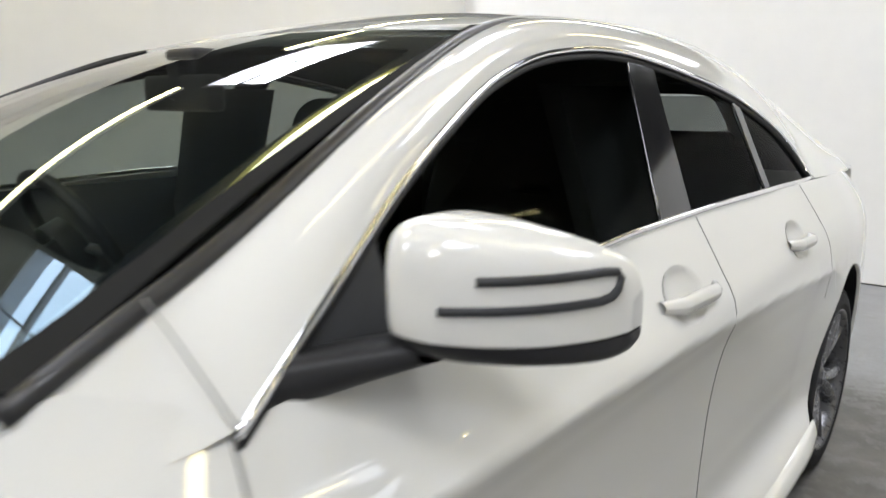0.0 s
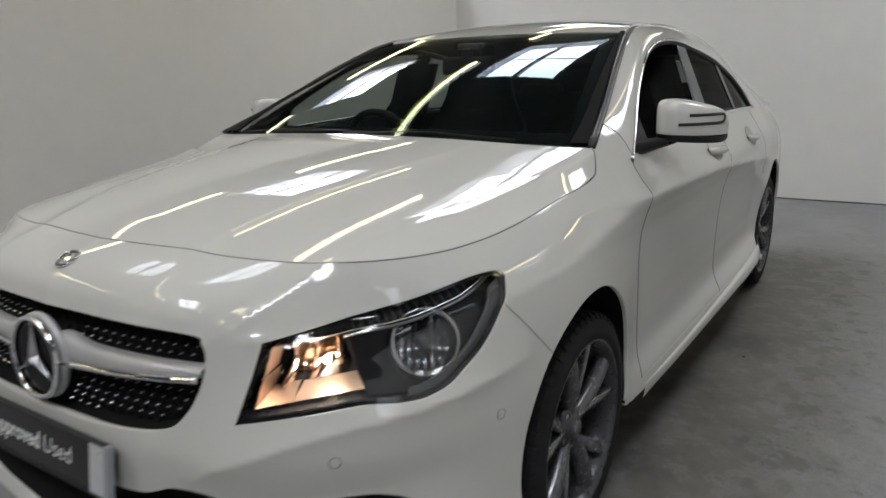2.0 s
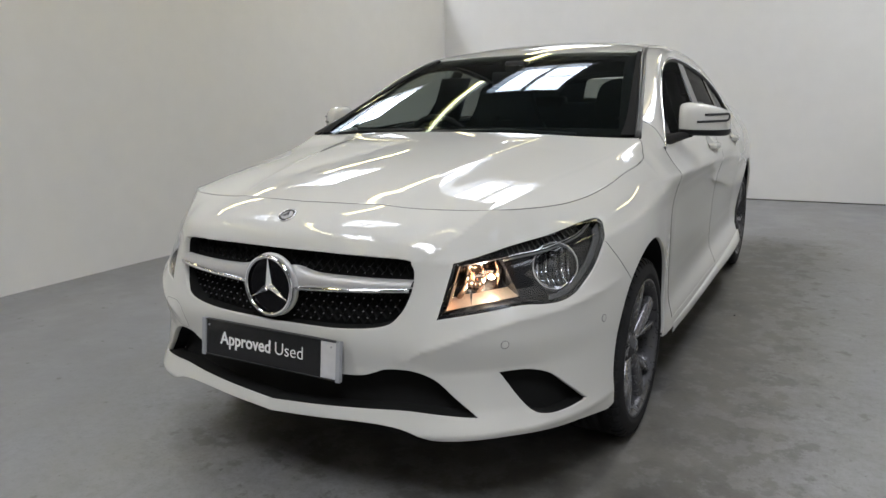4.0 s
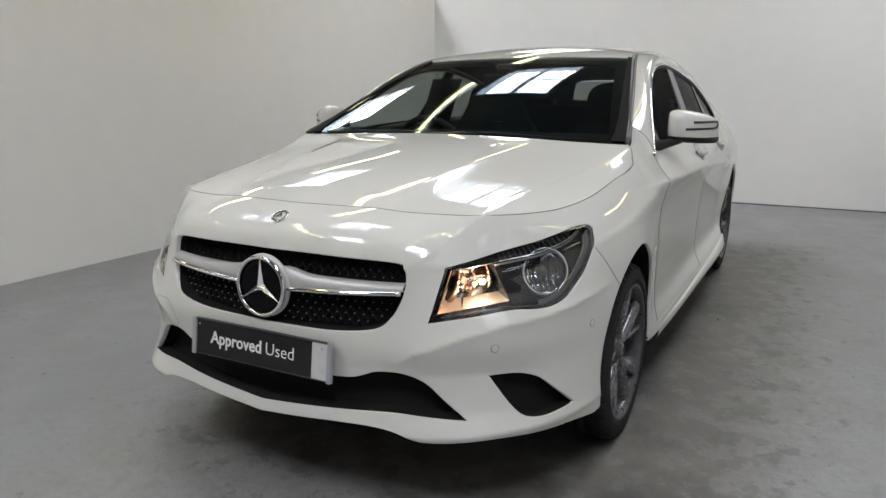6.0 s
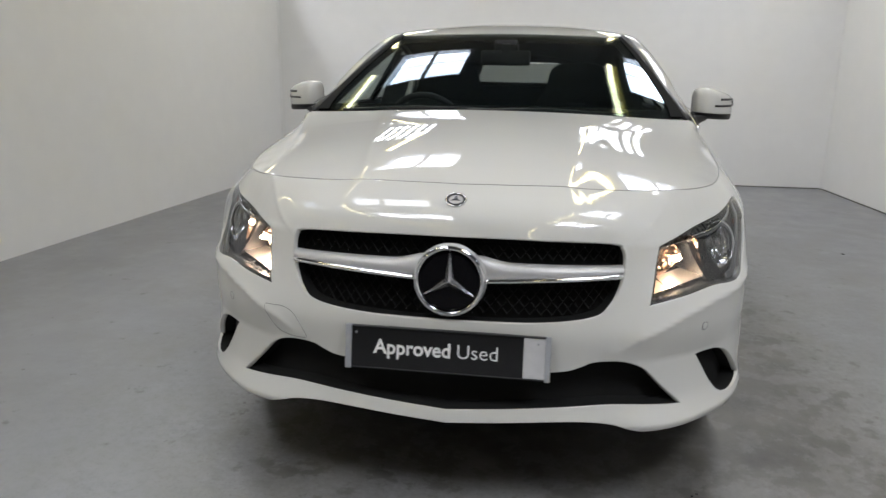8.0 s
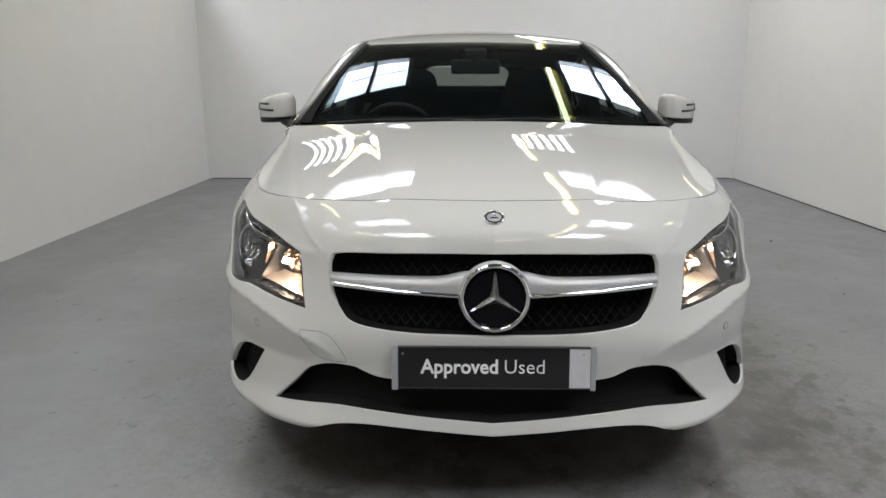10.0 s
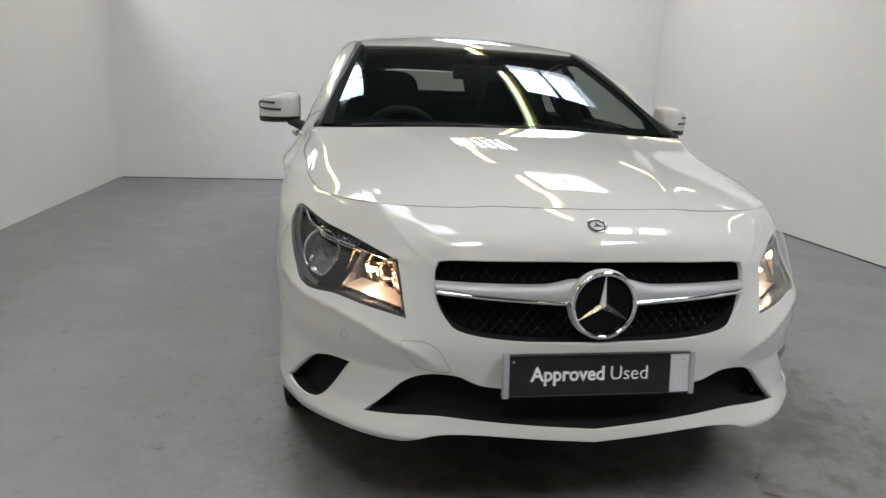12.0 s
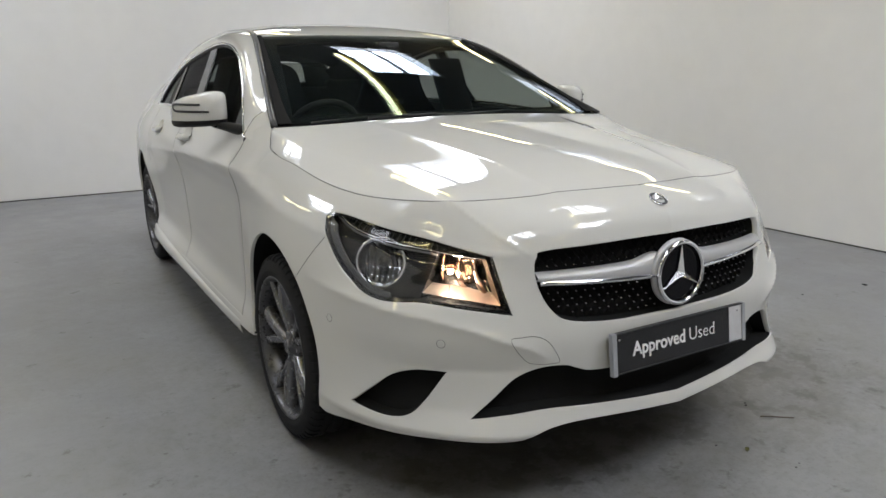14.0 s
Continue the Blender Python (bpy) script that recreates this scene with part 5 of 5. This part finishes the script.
# ---- door handles ----
def handle(y0, y1, z, sg):
    h = thing("door_handle", "white pull handle over a scooped recess", "")
    h.parent = car
    rows = []
    for t in np.linspace(0, 1, 20):
        y = y0 + (y1 - y0) * t
        p = body(S0 + y, z)[0]
        lift = 0.030 * min(1, 5 * t * (1 - t) + 0.25) - 0.004
        zc = z + 0.012 * (0.5 - t)
        hh = 0.017 * (1 - 0.35 * abs(2 * t - 1) ** 3)
        row = []
        for k in range(12):
            a = 2 * math.pi * k / 12
            row.append(((p[0] + lift - 0.010 + 0.011 * math.cos(a)) * sg, y, zc + hh * math.sin(a)))
        row.append(row[0])
        rows.append(row)
    part("pull", grid_mesh("pull", rows, sg < 0), PAINT, h)
    yc = y0 + (y1 - y0) * 0.42
    L = [(S0 + yc + 0.082 * math.cos(a), z + 0.008 + 0.046 * math.sin(a)) for a in np.linspace(0, 2 * math.pi, 28)[:-1]]

    def dish(s, zz):
        p = body(s, zz)
        r = np.clip(((s - S0 - yc) / 0.082) ** 2 + ((zz - z - 0.008) / 0.046) ** 2, 0, 1)
        p[:, 0] += 0.0012 - 0.022 * (1 - r)
        return p * (sg, 1, 1)
    part("recess", sheet("recess", L, dish, 0.012, (), 0, sg < 0), PAINT, h)
    return h


for sg in (1, -1):
    handle(1.20, 1.45, 0.888, sg)
    handle(1.95, 2.17, 0.872, sg)

# ---- wheels ----
def wheel(m):
    w = thing("wheel", "grey twin-spoke alloy wheel with black tyre", "", m)
    w.parent = car
    prof = [(0.222, -0.105), (0.245, -0.112), (0.268, -0.114), (0.292, -0.110), (0.308, -0.100), (0.315, -0.085), (0.3165, -0.062), (0.309, -0.060), (0.309, -0.053), (0.317, -0.051),
            (0.317, -0.020), (0.310, -0.018), (0.310, -0.010), (0.317, -0.008), (0.317, 0.026), (0.310, 0.028), (0.310, 0.036), (0.317, 0.038), (0.3165, 0.064), (0.315, 0.085), (0.308, 0.100), (0.292, 0.110), (0.268, 0.114),
            (0.262, 0.1145), (0.258, 0.112), (0.250, 0.112), (0.244, 0.109)]
    part("tyre", lathe("tyre", prof, 72), RUBBER, w, "black rubber tyre")
    lugs_v, lugs_f = [], []
    for i in range(56):
        for sd in (-1, 1):
            a = 2 * math.pi * (i + 0.5 * (sd > 0)) / 56
            k = len(lugs_v)
            for da in (-0.036, 0.036):
                for r, h in ((0.3155, 0.066), (0.3200, 0.068), (0.3190, 0.088), (0.3120, 0.101), (0.3000, 0.108), (0.2985, 0.104)):
                    b = a + da + 0.02 * (h - 0.066) / 0.04
                    lugs_v.append((h * sd, r * math.cos(b), r * math.sin(b)))
            lugs_f += [(k + q, k + q + 1, k + 7 + q, k + 6 + q)[::sd] for q in range(5)] + [tuple(range(k, k + 6))[::-sd], tuple(range(k + 6, k + 12))[::sd]]
    tagged(part("tyre_tread", py_mesh("tyre_tread", lugs_v, lugs_f, False), RUBBER, w, "blocks of the tyre tread"), kind="stuff")
    rim = [(0.244, 0.103), (0.247, 0.106), (0.246, 0.110), (0.240, 0.110), (0.236, 0.104), (0.228, 0.092), (0.222, 0.06), (0.215, 0.0), (0.205, -0.08), (0.225, -0.105)]
    r_ob = part("rim", lathe("rim", rim, 72), ALLOY, w, "grey alloy rim")
    part("brake_disc", lathe("brake_disc", [(0.05, 0.03), (0.145, 0.03), (0.147, 0.02), (0.147, 0.005)], 48), ALLOY, w, "dull steel brake disc")
    part("dust_shield", lathe("dust_shield", [(0.0, -0.02), (0.20, -0.02), (0.212, -0.01)], 40), LINER, w)
    part("hub", lathe("hub", [(0.0, 0.086), (0.024, 0.086), (0.030, 0.083), (0.033, 0.078), (0.060, 0.070), (0.066, 0.055), (0.06, 0.0)], 40), ALLOY, w, "grey wheel hub")
    part("centre_cap", lathe("centre_cap", [(0.0, 0.091), (0.020, 0.090), (0.026, 0.087), (0.027, 0.08)], 32), SPOKE, w, "grey centre cap")
    for i in range(5):
        for j in (-1, 1):
            a = radians(72 * i + 90 + j * 15.5)
            tw = radians(72 * i + 90 + j * 4)
            rows = []
            for t in np.linspace(0, 1, 8):
                r = 0.040 + (0.236 - 0.040) * t
                ang = tw + (a - tw) * t ** 0.8
                hw = 0.0135 + 0.0075 * t
                xo = 0.076 + 0.022 * math.sin(t * math.pi * 0.55)
                c = Vector((0, math.cos(ang), math.sin(ang)))
                d = Vector((0, -math.sin(ang), math.cos(ang))) * j
                edge = 0.004
                prof_s = [(-hw, -0.030), (-hw, -0.010), (-hw + edge, 0.0), (-hw + edge + 0.003, 0.0005), (hw * 0.55, -0.006), (hw, -0.016), (hw, -0.034)]
                row = [tuple(c * r + d * q  + Vector((xo + h, 0, 0))) for q, h in prof_s]
                rows.append(row)
            part("spoke", grid_mesh("spoke", rows, j < 0), SPOKE, r_ob, "grey alloy spoke")
    for i in range(5):
        a = radians(72 * i + 54)
        part("wheel_bolt", lathe("wheel_bolt", [(0.0, 0.072), (0.008, 0.072), (0.009, 0.06)], 10), STEEL, r_ob).matrix_basis = Matrix.Translation((0, 0.052 * math.cos(a), 0.052 * math.sin(a)))
    return w


HUB_Y, REAR_Y, HUB_X = 0.035, 2.755, 0.752
w0 = wheel(pose(HUB_X, HUB_Y, 0.28))
for x, y, turn in ((-HUB_X, HUB_Y, 17), (HUB_X, REAR_Y, 31), (-HUB_X, REAR_Y, 5)):
    copy_thing(w0, pose(x, y, 0.28, turn, 0, 180 if x < 0 else 0))
for sg in (1, -1):
    for sc, rr in ((S_ARCH, 0.352), (S_REAR, 0.355)):
        pts = arch(sc, -14, 194, 30, rr + 0.002)
        lip = [tuple(body(s, z)[0] * (sg, 1, 1) - (0.006 * sg, 0, 0)) for s, z in pts]
        deep = [(0.52 * sg, s - S0, z) for s, z in pts]
        part("arch_liner", grid_mesh("arch_liner", [lip, deep], sg < 0), LINER, car, "black wheel arch liner")
        part("arch_inner", py_mesh("arch_inner", deep, [tuple(range(len(deep)))[::sg]], False), LINER, car)

# ---- underside and cabin ----
box_part("underbody", (-0.50, -0.62, 0.17), (0.50, 3.4, 0.24), LINER, car, 0.01, label="black underbody")
box_part("engine_bay", (-0.50, -0.66, 0.23), (0.50, 0.20, 0.80), LINER, car, 0.02, label="dark engine bay")
box_part("cabin_floor", (-0.75, 0.25, 0.23), (0.75, 3.2, 0.30), LINER, car, 0.01, label="dark cabin floor")
for sg in (1, -1):
    R = [[(x * sg, y, z) for y in (0.36, 0.9, 1.5, 2.1, 2.45)] for x, z in ((0.73, 0.26), (0.745, 0.6), (0.735, 0.90), (0.775, float(belt(1.0)) - 0.012))]
    part("door_card", grid_mesh("door_card", R, sg < 0), CLOTH, car, "black door trim")
H = [[(x, y, z) for x, y, z in roof(np.linspace(-0.53, 0.53, 15), np.full(15, y)) - (0, 0, 0.035)] for y in np.linspace(1.06, 2.9, 14)]
part("headlining", grid_mesh("headlining", H), HEADLINER, car, "grey headlining")


def rounded(name, lo, hi, bevel, material, parent, m=None, label=""):
    bm = bmesh.new()
    box(bm, lo, hi, bevel, m)
    for f in bm.faces:
        f.smooth = True
    return part(name, bm, material, parent, label)


part("dashboard", grid_mesh("dashboard", [[(x, y + 0.05 * abs(x), z - 0.02 * (abs(x) / 0.7) ** 2 + (0.03 * math.exp(-((x + 0.37) / 0.17) ** 2) if 0.48 < y < 0.75 else 0)) for x in np.linspace(-0.73, 0.73, 40)]
                          for y, z in ((0.30, 0.955), (0.42, 0.965), (0.52, 0.968), (0.62, 0.955), (0.69, 0.92), (0.72, 0.86), (0.70, 0.70), (0.62, 0.55))], True), CLOTH, car, "black dashboard")
wheel_c, wheel_ax = (-0.37, 0.83, 0.895), (0, 0.90, 0.42)
sw = part("steering_wheel", ring("steering_wheel", 0.178, 0.016, wheel_c, wheel_ax, 48), BLACK, car, "black steering wheel")
part("steering_hub", disc("steering_hub", 0.075, (-0.37, 0.83, 0.895), wheel_ax, 0.05, 28, 0.015), BLACK, sw)
for dx, dz in ((0.17, 0.0), (-0.17, 0.0), (0.0, -0.16)):
    part("steering_spoke", tube("steering_spoke", [wheel_c, (wheel_c[0] + dx, wheel_c[1] - 0.4 * dz, wheel_c[2] + 0.9 * dz)], 0.017, 8, False, 0.6), GREYPLASTIC, sw)
part("steering_column", tube("steering_column", [(-0.37, 0.83, 0.89), (-0.37, 0.62, 0.80)], 0.04, 10), BLACK, sw)


def seat(x, y):
    """Sports seat: cushion with side bolsters, and a one-piece back that narrows to its headrest, with a slot through it."""
    s = thing("seat", "black one-piece sports seat with slot below the headrest", "", pose(x, y, 0))
    s.parent = car
    rounded("cushion", (-0.19, -0.32, 0.40), (0.19, 0.24, 0.56), 0.05, CLOTH, s)
    for sg in (1, -1):
        rounded("cushion_bolster", (sg * 0.22 - 0.05, -0.30, 0.40), (sg * 0.22 + 0.05, 0.22, 0.61), 0.045, CLOTH, s)
    half = spline([(0.0, 0.845), (0.09, 0.84), (0.150, 0.805), (0.17, 0.73), (0.20, 0.66), (0.245, 0.59), (0.268, 0.48), (0.262, 0.30), (0.245, 0.10), (0.22, 0.0)], 4)
    outline = [(u, v) for u, v in half] + [(-u, v) for u, v in half[::-1][:-1]]
    slot = [(-0.055, 0.618), (0.055, 0.618), (0.06, 0.640), (0.045, 0.652), (-0.045, 0.652), (-0.06, 0.640)]
    bolster = lambda u, v: 0.055 * np.clip(np.abs(u) / 0.25, 0, 1) ** 3 * np.clip((0.62 - v) / 0.2, 0, 1)
    lean = pose(0, 0.24, 0.40, -16)

    def face(y0):
        def f(u, v):
            return np.stack([u, y0 - bolster(u, v) - 0.03 * np.clip((v - 0.62) / 0.15, 0, 1), v], 1)
        return f
    for nm, y0, flip in (("backrest", 0.0, False), ("backrest_rear", 0.10, True)):
        me = sheet(nm, outline[::-1], face(y0), 0.03, [slot], 0.055, flip)
        me.transform(lean)
        part(nm, me, CLOTH, s)
    return s


for sx in (0.37, -0.37):
    seat(sx, 1.17)
bench = thing("rear_seat", "black rear bench with headrests", "")
bench.parent = car
rounded("cushion", (-0.64, 1.82, 0.42), (0.64, 2.25, 0.58), 0.05, CLOTH, bench)
rounded("backrest", (-0.64, -0.06, 0.0), (0.64, 0.08, 0.58), 0.05, CLOTH, bench, Matrix.Translation((0, 2.3, 0.52)) @ pose(0, 0, 0, -20))
for x in (-0.42, 0.42, 0.0):
    rounded("headrest", (x - 0.13, 2.43, 1.0), (x + 0.13, 2.52, 1.12 if x else 1.06), 0.035, CLOTH, bench)
for sg in (1, -1):
    R = [[(sg * (x0 - 0.10 * (z - 0.9) / 0.3), y, z) for y, x0 in ((1.28, 0.735), (1.30, 0.68), (1.46, 0.65), (1.56, 0.69), (1.58, 0.735))] for z in (0.85, 0.95, 1.05, 1.15, 1.25)]
    part("pillar_lining", grid_mesh("pillar_lining", R, sg < 0), CLOTH, car, "dark inner pillar lining")
    box_part("load_bay_lining", (0.66 * sg - 0.03, 2.62, 0.35), (0.66 * sg + 0.03, 3.45, 0.93), CLOTH, car, 0.012, label="dark load bay lining")
rv = rounded("rear_view_mirror", (-0.118, 0.885, 1.198), (0.118, 0.925, 1.268), 0.018, BLACK, car, label="black interior mirror")
rounded("mirror_stalk", (-0.02, 0.885, 1.245), (0.02, 0.915, 1.300), 0.008, BLACK, rv)
rounded("sensor_pod", (-0.055, 0.90, 1.262), (0.055, 1.03, 1.318), 0.018, BLACK, rv)

# tailgate: painted below, glass above, closing the back
T = lambda half, y, z: [(x, y - 0.05 * (x / max(half, 0.1)) ** 2, z) for x in np.linspace(-half, half, 13)]
part("tailgate_glass", grid_mesh("tailgate_glass", [T(0.50, 2.96, 1.235), T(0.56, 3.45, 0.99)], True), PRIVACY, car, "tinted rear window")
part("tailgate", grid_mesh("tailgate", [T(0.56, 3.45, 0.99), T(0.70, 3.66, 0.93), T(0.72, 3.70, 0.6), T(0.70, 3.68, 0.2)], True), PAINT, car, "white tailgate")
lining = [(0.0, 1.30), (0.40, 1.27), (0.50, 1.20), (0.58, 1.05), (0.62, 0.95), (0.0, 0.95)]
pane_hole = spline([(0.0, 1.245), (0.22, 1.242), (0.30, 1.225), (0.335, 1.16), (0.35, 1.105), (0.33, 1.085), (0.0, 1.08)], 4)
part("tailgate_lining", sheet("tailgate_lining", tidy(lining + [(-x, z) for x, z in lining[::-1] if x > 0]), lambda x, z: np.stack([x, 2.97 - 0.03 * x * x + 0.9 * (1.25 - z) * 0.6, z], 1), 0.04,
                              [tidy([tuple(p) for p in pane_hole] + [(-x, z) for x, z in pane_hole[::-1] if x > 0.004])], 0.02), CLOTH, car, "black lining round the rear window")
for sg in (1, -1):
    R = [[(0.52 * sg, 3.18, 1.135), (0.64 * sg, 3.19, 1.06), (0.755 * sg, 3.19, 0.958)], [(0.55 * sg, 3.44, 0.995), (0.64 * sg, 3.48, 0.975), (0.72 * sg, 3.5, 0.95)]]
    part("rear_pillar", grid_mesh("rear_pillar", R, sg < 0), PAINT, car)

# ---- wipers ----
for a, b in (((-0.62, 0.290, 1.006), (-0.02, 0.250, 1.020)), ((-0.10, 0.240, 1.018), (0.52, 0.284, 1.010))):
    wp = part("wiper", tube("wiper", [a, ((a[0] + b[0]) / 2, (a[1] + b[1]) / 2 + 0.01, (a[2] + b[2]) / 2 + 0.012), b], 0.007, 8), BLACK, car, "black wiper")
    part("wiper_blade", tube("wiper_blade", [(b[0] - 0.40, b[1] - 0.02, b[2]), (b[0] - 0.1, b[1] + 0.012, b[2] + 0.006), (b[0] + 0.05, b[1] + 0.02, b[2])], 0.006, 6), BLACK, wp)

# ---- roof of the hall, with its rooflights and strip lights ----
ROOF_Z = 4.06
# Added unseen to light the east side: (1.85, -0.75), (4.95, -0.75), (4.95, -4.10).
SKYLIGHTS = [(x, 3.05, 4.75) for x in (-4.15, -1.30, 1.85, 4.95)] + [(x, -0.75, 0.45) for x in (-3.35, -1.30, 1.85, 4.95)] + [(x, -4.10, -2.45) for x in (-1.30, 1.85, 4.95)]
SKY_W = 0.56


def roof_slab():
    """The flat dark roof with an opening for each rooflight."""
    xs = sorted({-9.2, 9.2} | {x + d for x, _, _ in SKYLIGHTS for d in (-SKY_W, SKY_W)})
    ys = sorted({-13.2, 12.2} | {y for _, *r in SKYLIGHTS for y in r})
    bm = bmesh.new()
    for i in range(len(xs) - 1):
        for j in range(len(ys) - 1):
            cx, cy = (xs[i] + xs[i + 1]) / 2, (ys[j] + ys[j + 1]) / 2
            if any(abs(cx - x) < SKY_W and a < cy < b for x, a, b in SKYLIGHTS):
                continue
            box(bm, (xs[i], ys[j], ROOF_Z), (xs[i + 1], ys[j + 1], ROOF_Z + 0.18))
    bmesh.ops.remove_doubles(bm, verts=bm.verts, dist=1e-5)
    return bm


tagged(part("ceiling", roof_slab(), CLADDING), "dark grey clad flat roof of the hall", "ceiling", kind="structure")


def rooflight(x, y0, y1):
    w = thing("rooflight", "framed rooflight with dividing bars under bright sky, in a partly added set", "rooflight", pose(x, (y0 + y1) / 2, ROOF_Z), "rooflights of the hall")
    h = (y1 - y0) / 2
    for nm, lo, hi in (("frame_side", (-SKY_W, -h, -0.03), (-SKY_W + 0.05, h, 0.2)), ("frame_side", (SKY_W - 0.05, -h, -0.03), (SKY_W, h, 0.2)), ("frame_end", (-SKY_W, -h, -0.03), (SKY_W, -h + 0.05, 0.2)),
                       ("frame_end", (-SKY_W, h - 0.05, -0.03), (SKY_W, h, 0.2)), ("mullion", (-0.025, -h, 0.0), (0.025, h, 0.06)), ("glazing_bar", (-SKY_W, -0.008, 0.02), (SKY_W, 0.008, 0.05))):
        box_part(nm, lo, hi, STEEL, w, 0.0)
    d = bpy.data.lights.new("rooflight_sky", "AREA")
    d.shape, d.size, d.size_y, d.energy, d.color = "RECTANGLE", 2 * SKY_W, y1 - y0, SKY_POWER * (2.4 if x < -4 else 0.6 if x < -3 else 1.12 if x < 0 else 1.75 if x < 3 else 0.25) * (2.0 if y1 < -2 else 1.25 if y0 > 3 else 1.0) * 2 * SKY_W * (y1 - y0), (0.905, 0.93, 1.0)
    o = new("rooflight_sky", d)
    o.parent = w
    o.location = (0, 0, 0.21)
    return w


SKY_POWER = 19.1
for x, y0, y1 in SKYLIGHTS:
    rooflight(x, y0, y1)

TUBE_GLOW = glow("fluorescent_tube", (1.0, 0.88, 0.50), 10.5)


def batten(m, side):
    b = thing("strip_light", "lit fluorescent strip light hung under the roof", "strip light", m, "strip lights of the hall")
    box_part("batten_body", (-0.05, -0.70, 0.05), (0.05, 0.70, 0.11), WHITEPLASTIC, b, 0.008)
    part("tube", tube("tube", [(0, -0.69, 0.02), (0, 0.69, 0.02)], 0.032, 10, False, 0.8), TUBE_GLOW, b, "glowing fluorescent tube")
    box_part("reflector_wing", (0.080 * side - 0.026, -0.70, 0.030), (0.080 * side + 0.026, 0.70, 0.050), YELLOW, b, 0.003, label="yellow painted reflector beside the tube")
    for dy in (-0.5, 0.5):
        part("hanger", tube("hanger", [(0, dy, 0.11), (0, dy, 0.30)], 0.006, 6), STEEL, b)
    return b


b0 = {}
for x, y0 in ((-4.75, 0.1), (-1.98, 0.8), (1.06, 1.0), (4.35, 0.8)):
    for k in (-2, -1, 0, 1) if x < 4 else (0, 1):
        for half in (0.70, 2.10):
            m = pose(x, y0 + 4.3 * k + half, ROOF_Z - 0.30)
            side = -1 if x < 0 else 1
            if side in b0:
                copy_thing(b0[side], m)
            else:
                b0[side] = batten(m, side)
PANE_GLOW = glow("bright_pane", (0.92, 0.96, 1.0), 7.0)
# louvred rooflights beyond the back wall
for x in (-2.62, 1.55):
    lv = thing("louvre_light", "bright louvred rooflight beyond the back wall", "rooflight", pose(x, 8.9, ROOF_Z - 0.02), "louvred rooflights")
    for k in range(6):
        xx = -0.5 + 0.2 * k
        box_part("louvre", (xx + 0.10, -1.1, -0.02), (xx + 0.19, 1.1, 0.0), STEEL, lv, 0.004)
        g = box_part("louvre_pane", (xx, -1.1, 0.0), (xx + 0.10, 1.1, 0.012), PANE_GLOW, lv, 0.0, label="bright frosted pane")


# ---- litter on the floor ----
def leaf(x, y, turn, size):
    """A small curled dry leaf."""
    rows = [[(size * u, size * 0.42 * v * math.sin(math.pi * (0.08 + 0.84 * (u + 1) / 2)), 0.002 + size * 0.18 * (v * v + 0.3 * u * u) + 0.001 * math.sin(9 * u + 4 * v)) for v in np.linspace(-1, 1, 7)] for u in np.linspace(-1, 1, 11)]
    ob = part("dry_leaf", grid_mesh("dry_leaf", rows), LEAF)
    ob.matrix_basis = pose(x, y, 0.0, 0, 0, turn)
    return tagged(ob, "small curled olive-brown dry leaf on the concrete floor", "leaf")


TWIG = simple("dry_twig", (0.13, 0.10, 0.085), 0.7, scale=120.0, vary=0.2)
LEAF = simple("dry_leaf_brown", (0.10, 0.095, 0.022), 0.7, scale=120.0, vary=0.3)
leaf(0.427, -0.871, 35, 0.016)
twig = part("twig", tube("twig", [(0.669, -0.744, 0.003), (0.701, -0.767, 0.004), (0.733, -0.791, 0.003), (0.764, -0.814, 0.003)], 0.0020, 6), TWIG)
tagged(twig, "thin dark twig lying on the concrete floor", "twig")
rnd = random.Random(11)
for x, y, r in ((2.608, -0.022, 0.015), (2.129, 0.053, 0.007), (2.297, 2.583, 0.012), (2.158, 1.293, 0.008), (0.996, 1.548, 0.007), (0.70, -0.66, 0.005), (0.715, -0.645, 0.004), (0.47, -1.02, 0.004), (0.50, -1.01, 0.003), (0.36, -0.80, 0.005)):
    bm = bmesh.new()
    bmesh.ops.create_icosphere(bm, subdivisions=1, radius=r)
    for v in bm.verts:
        v.co *= rnd.uniform(0.7, 1.15)
        v.co.z = max(-0.001, v.co.z * 0.35 + r * 0.2)
    ob = part("grit", bm, BLACK)
    ob.matrix_basis = pose(x, y, 0.001, 0, 0, rnd.uniform(0, 360))
    tagged(ob, "small dark crumb of dirt on the concrete floor", "dirt", "crumbs on the floor")
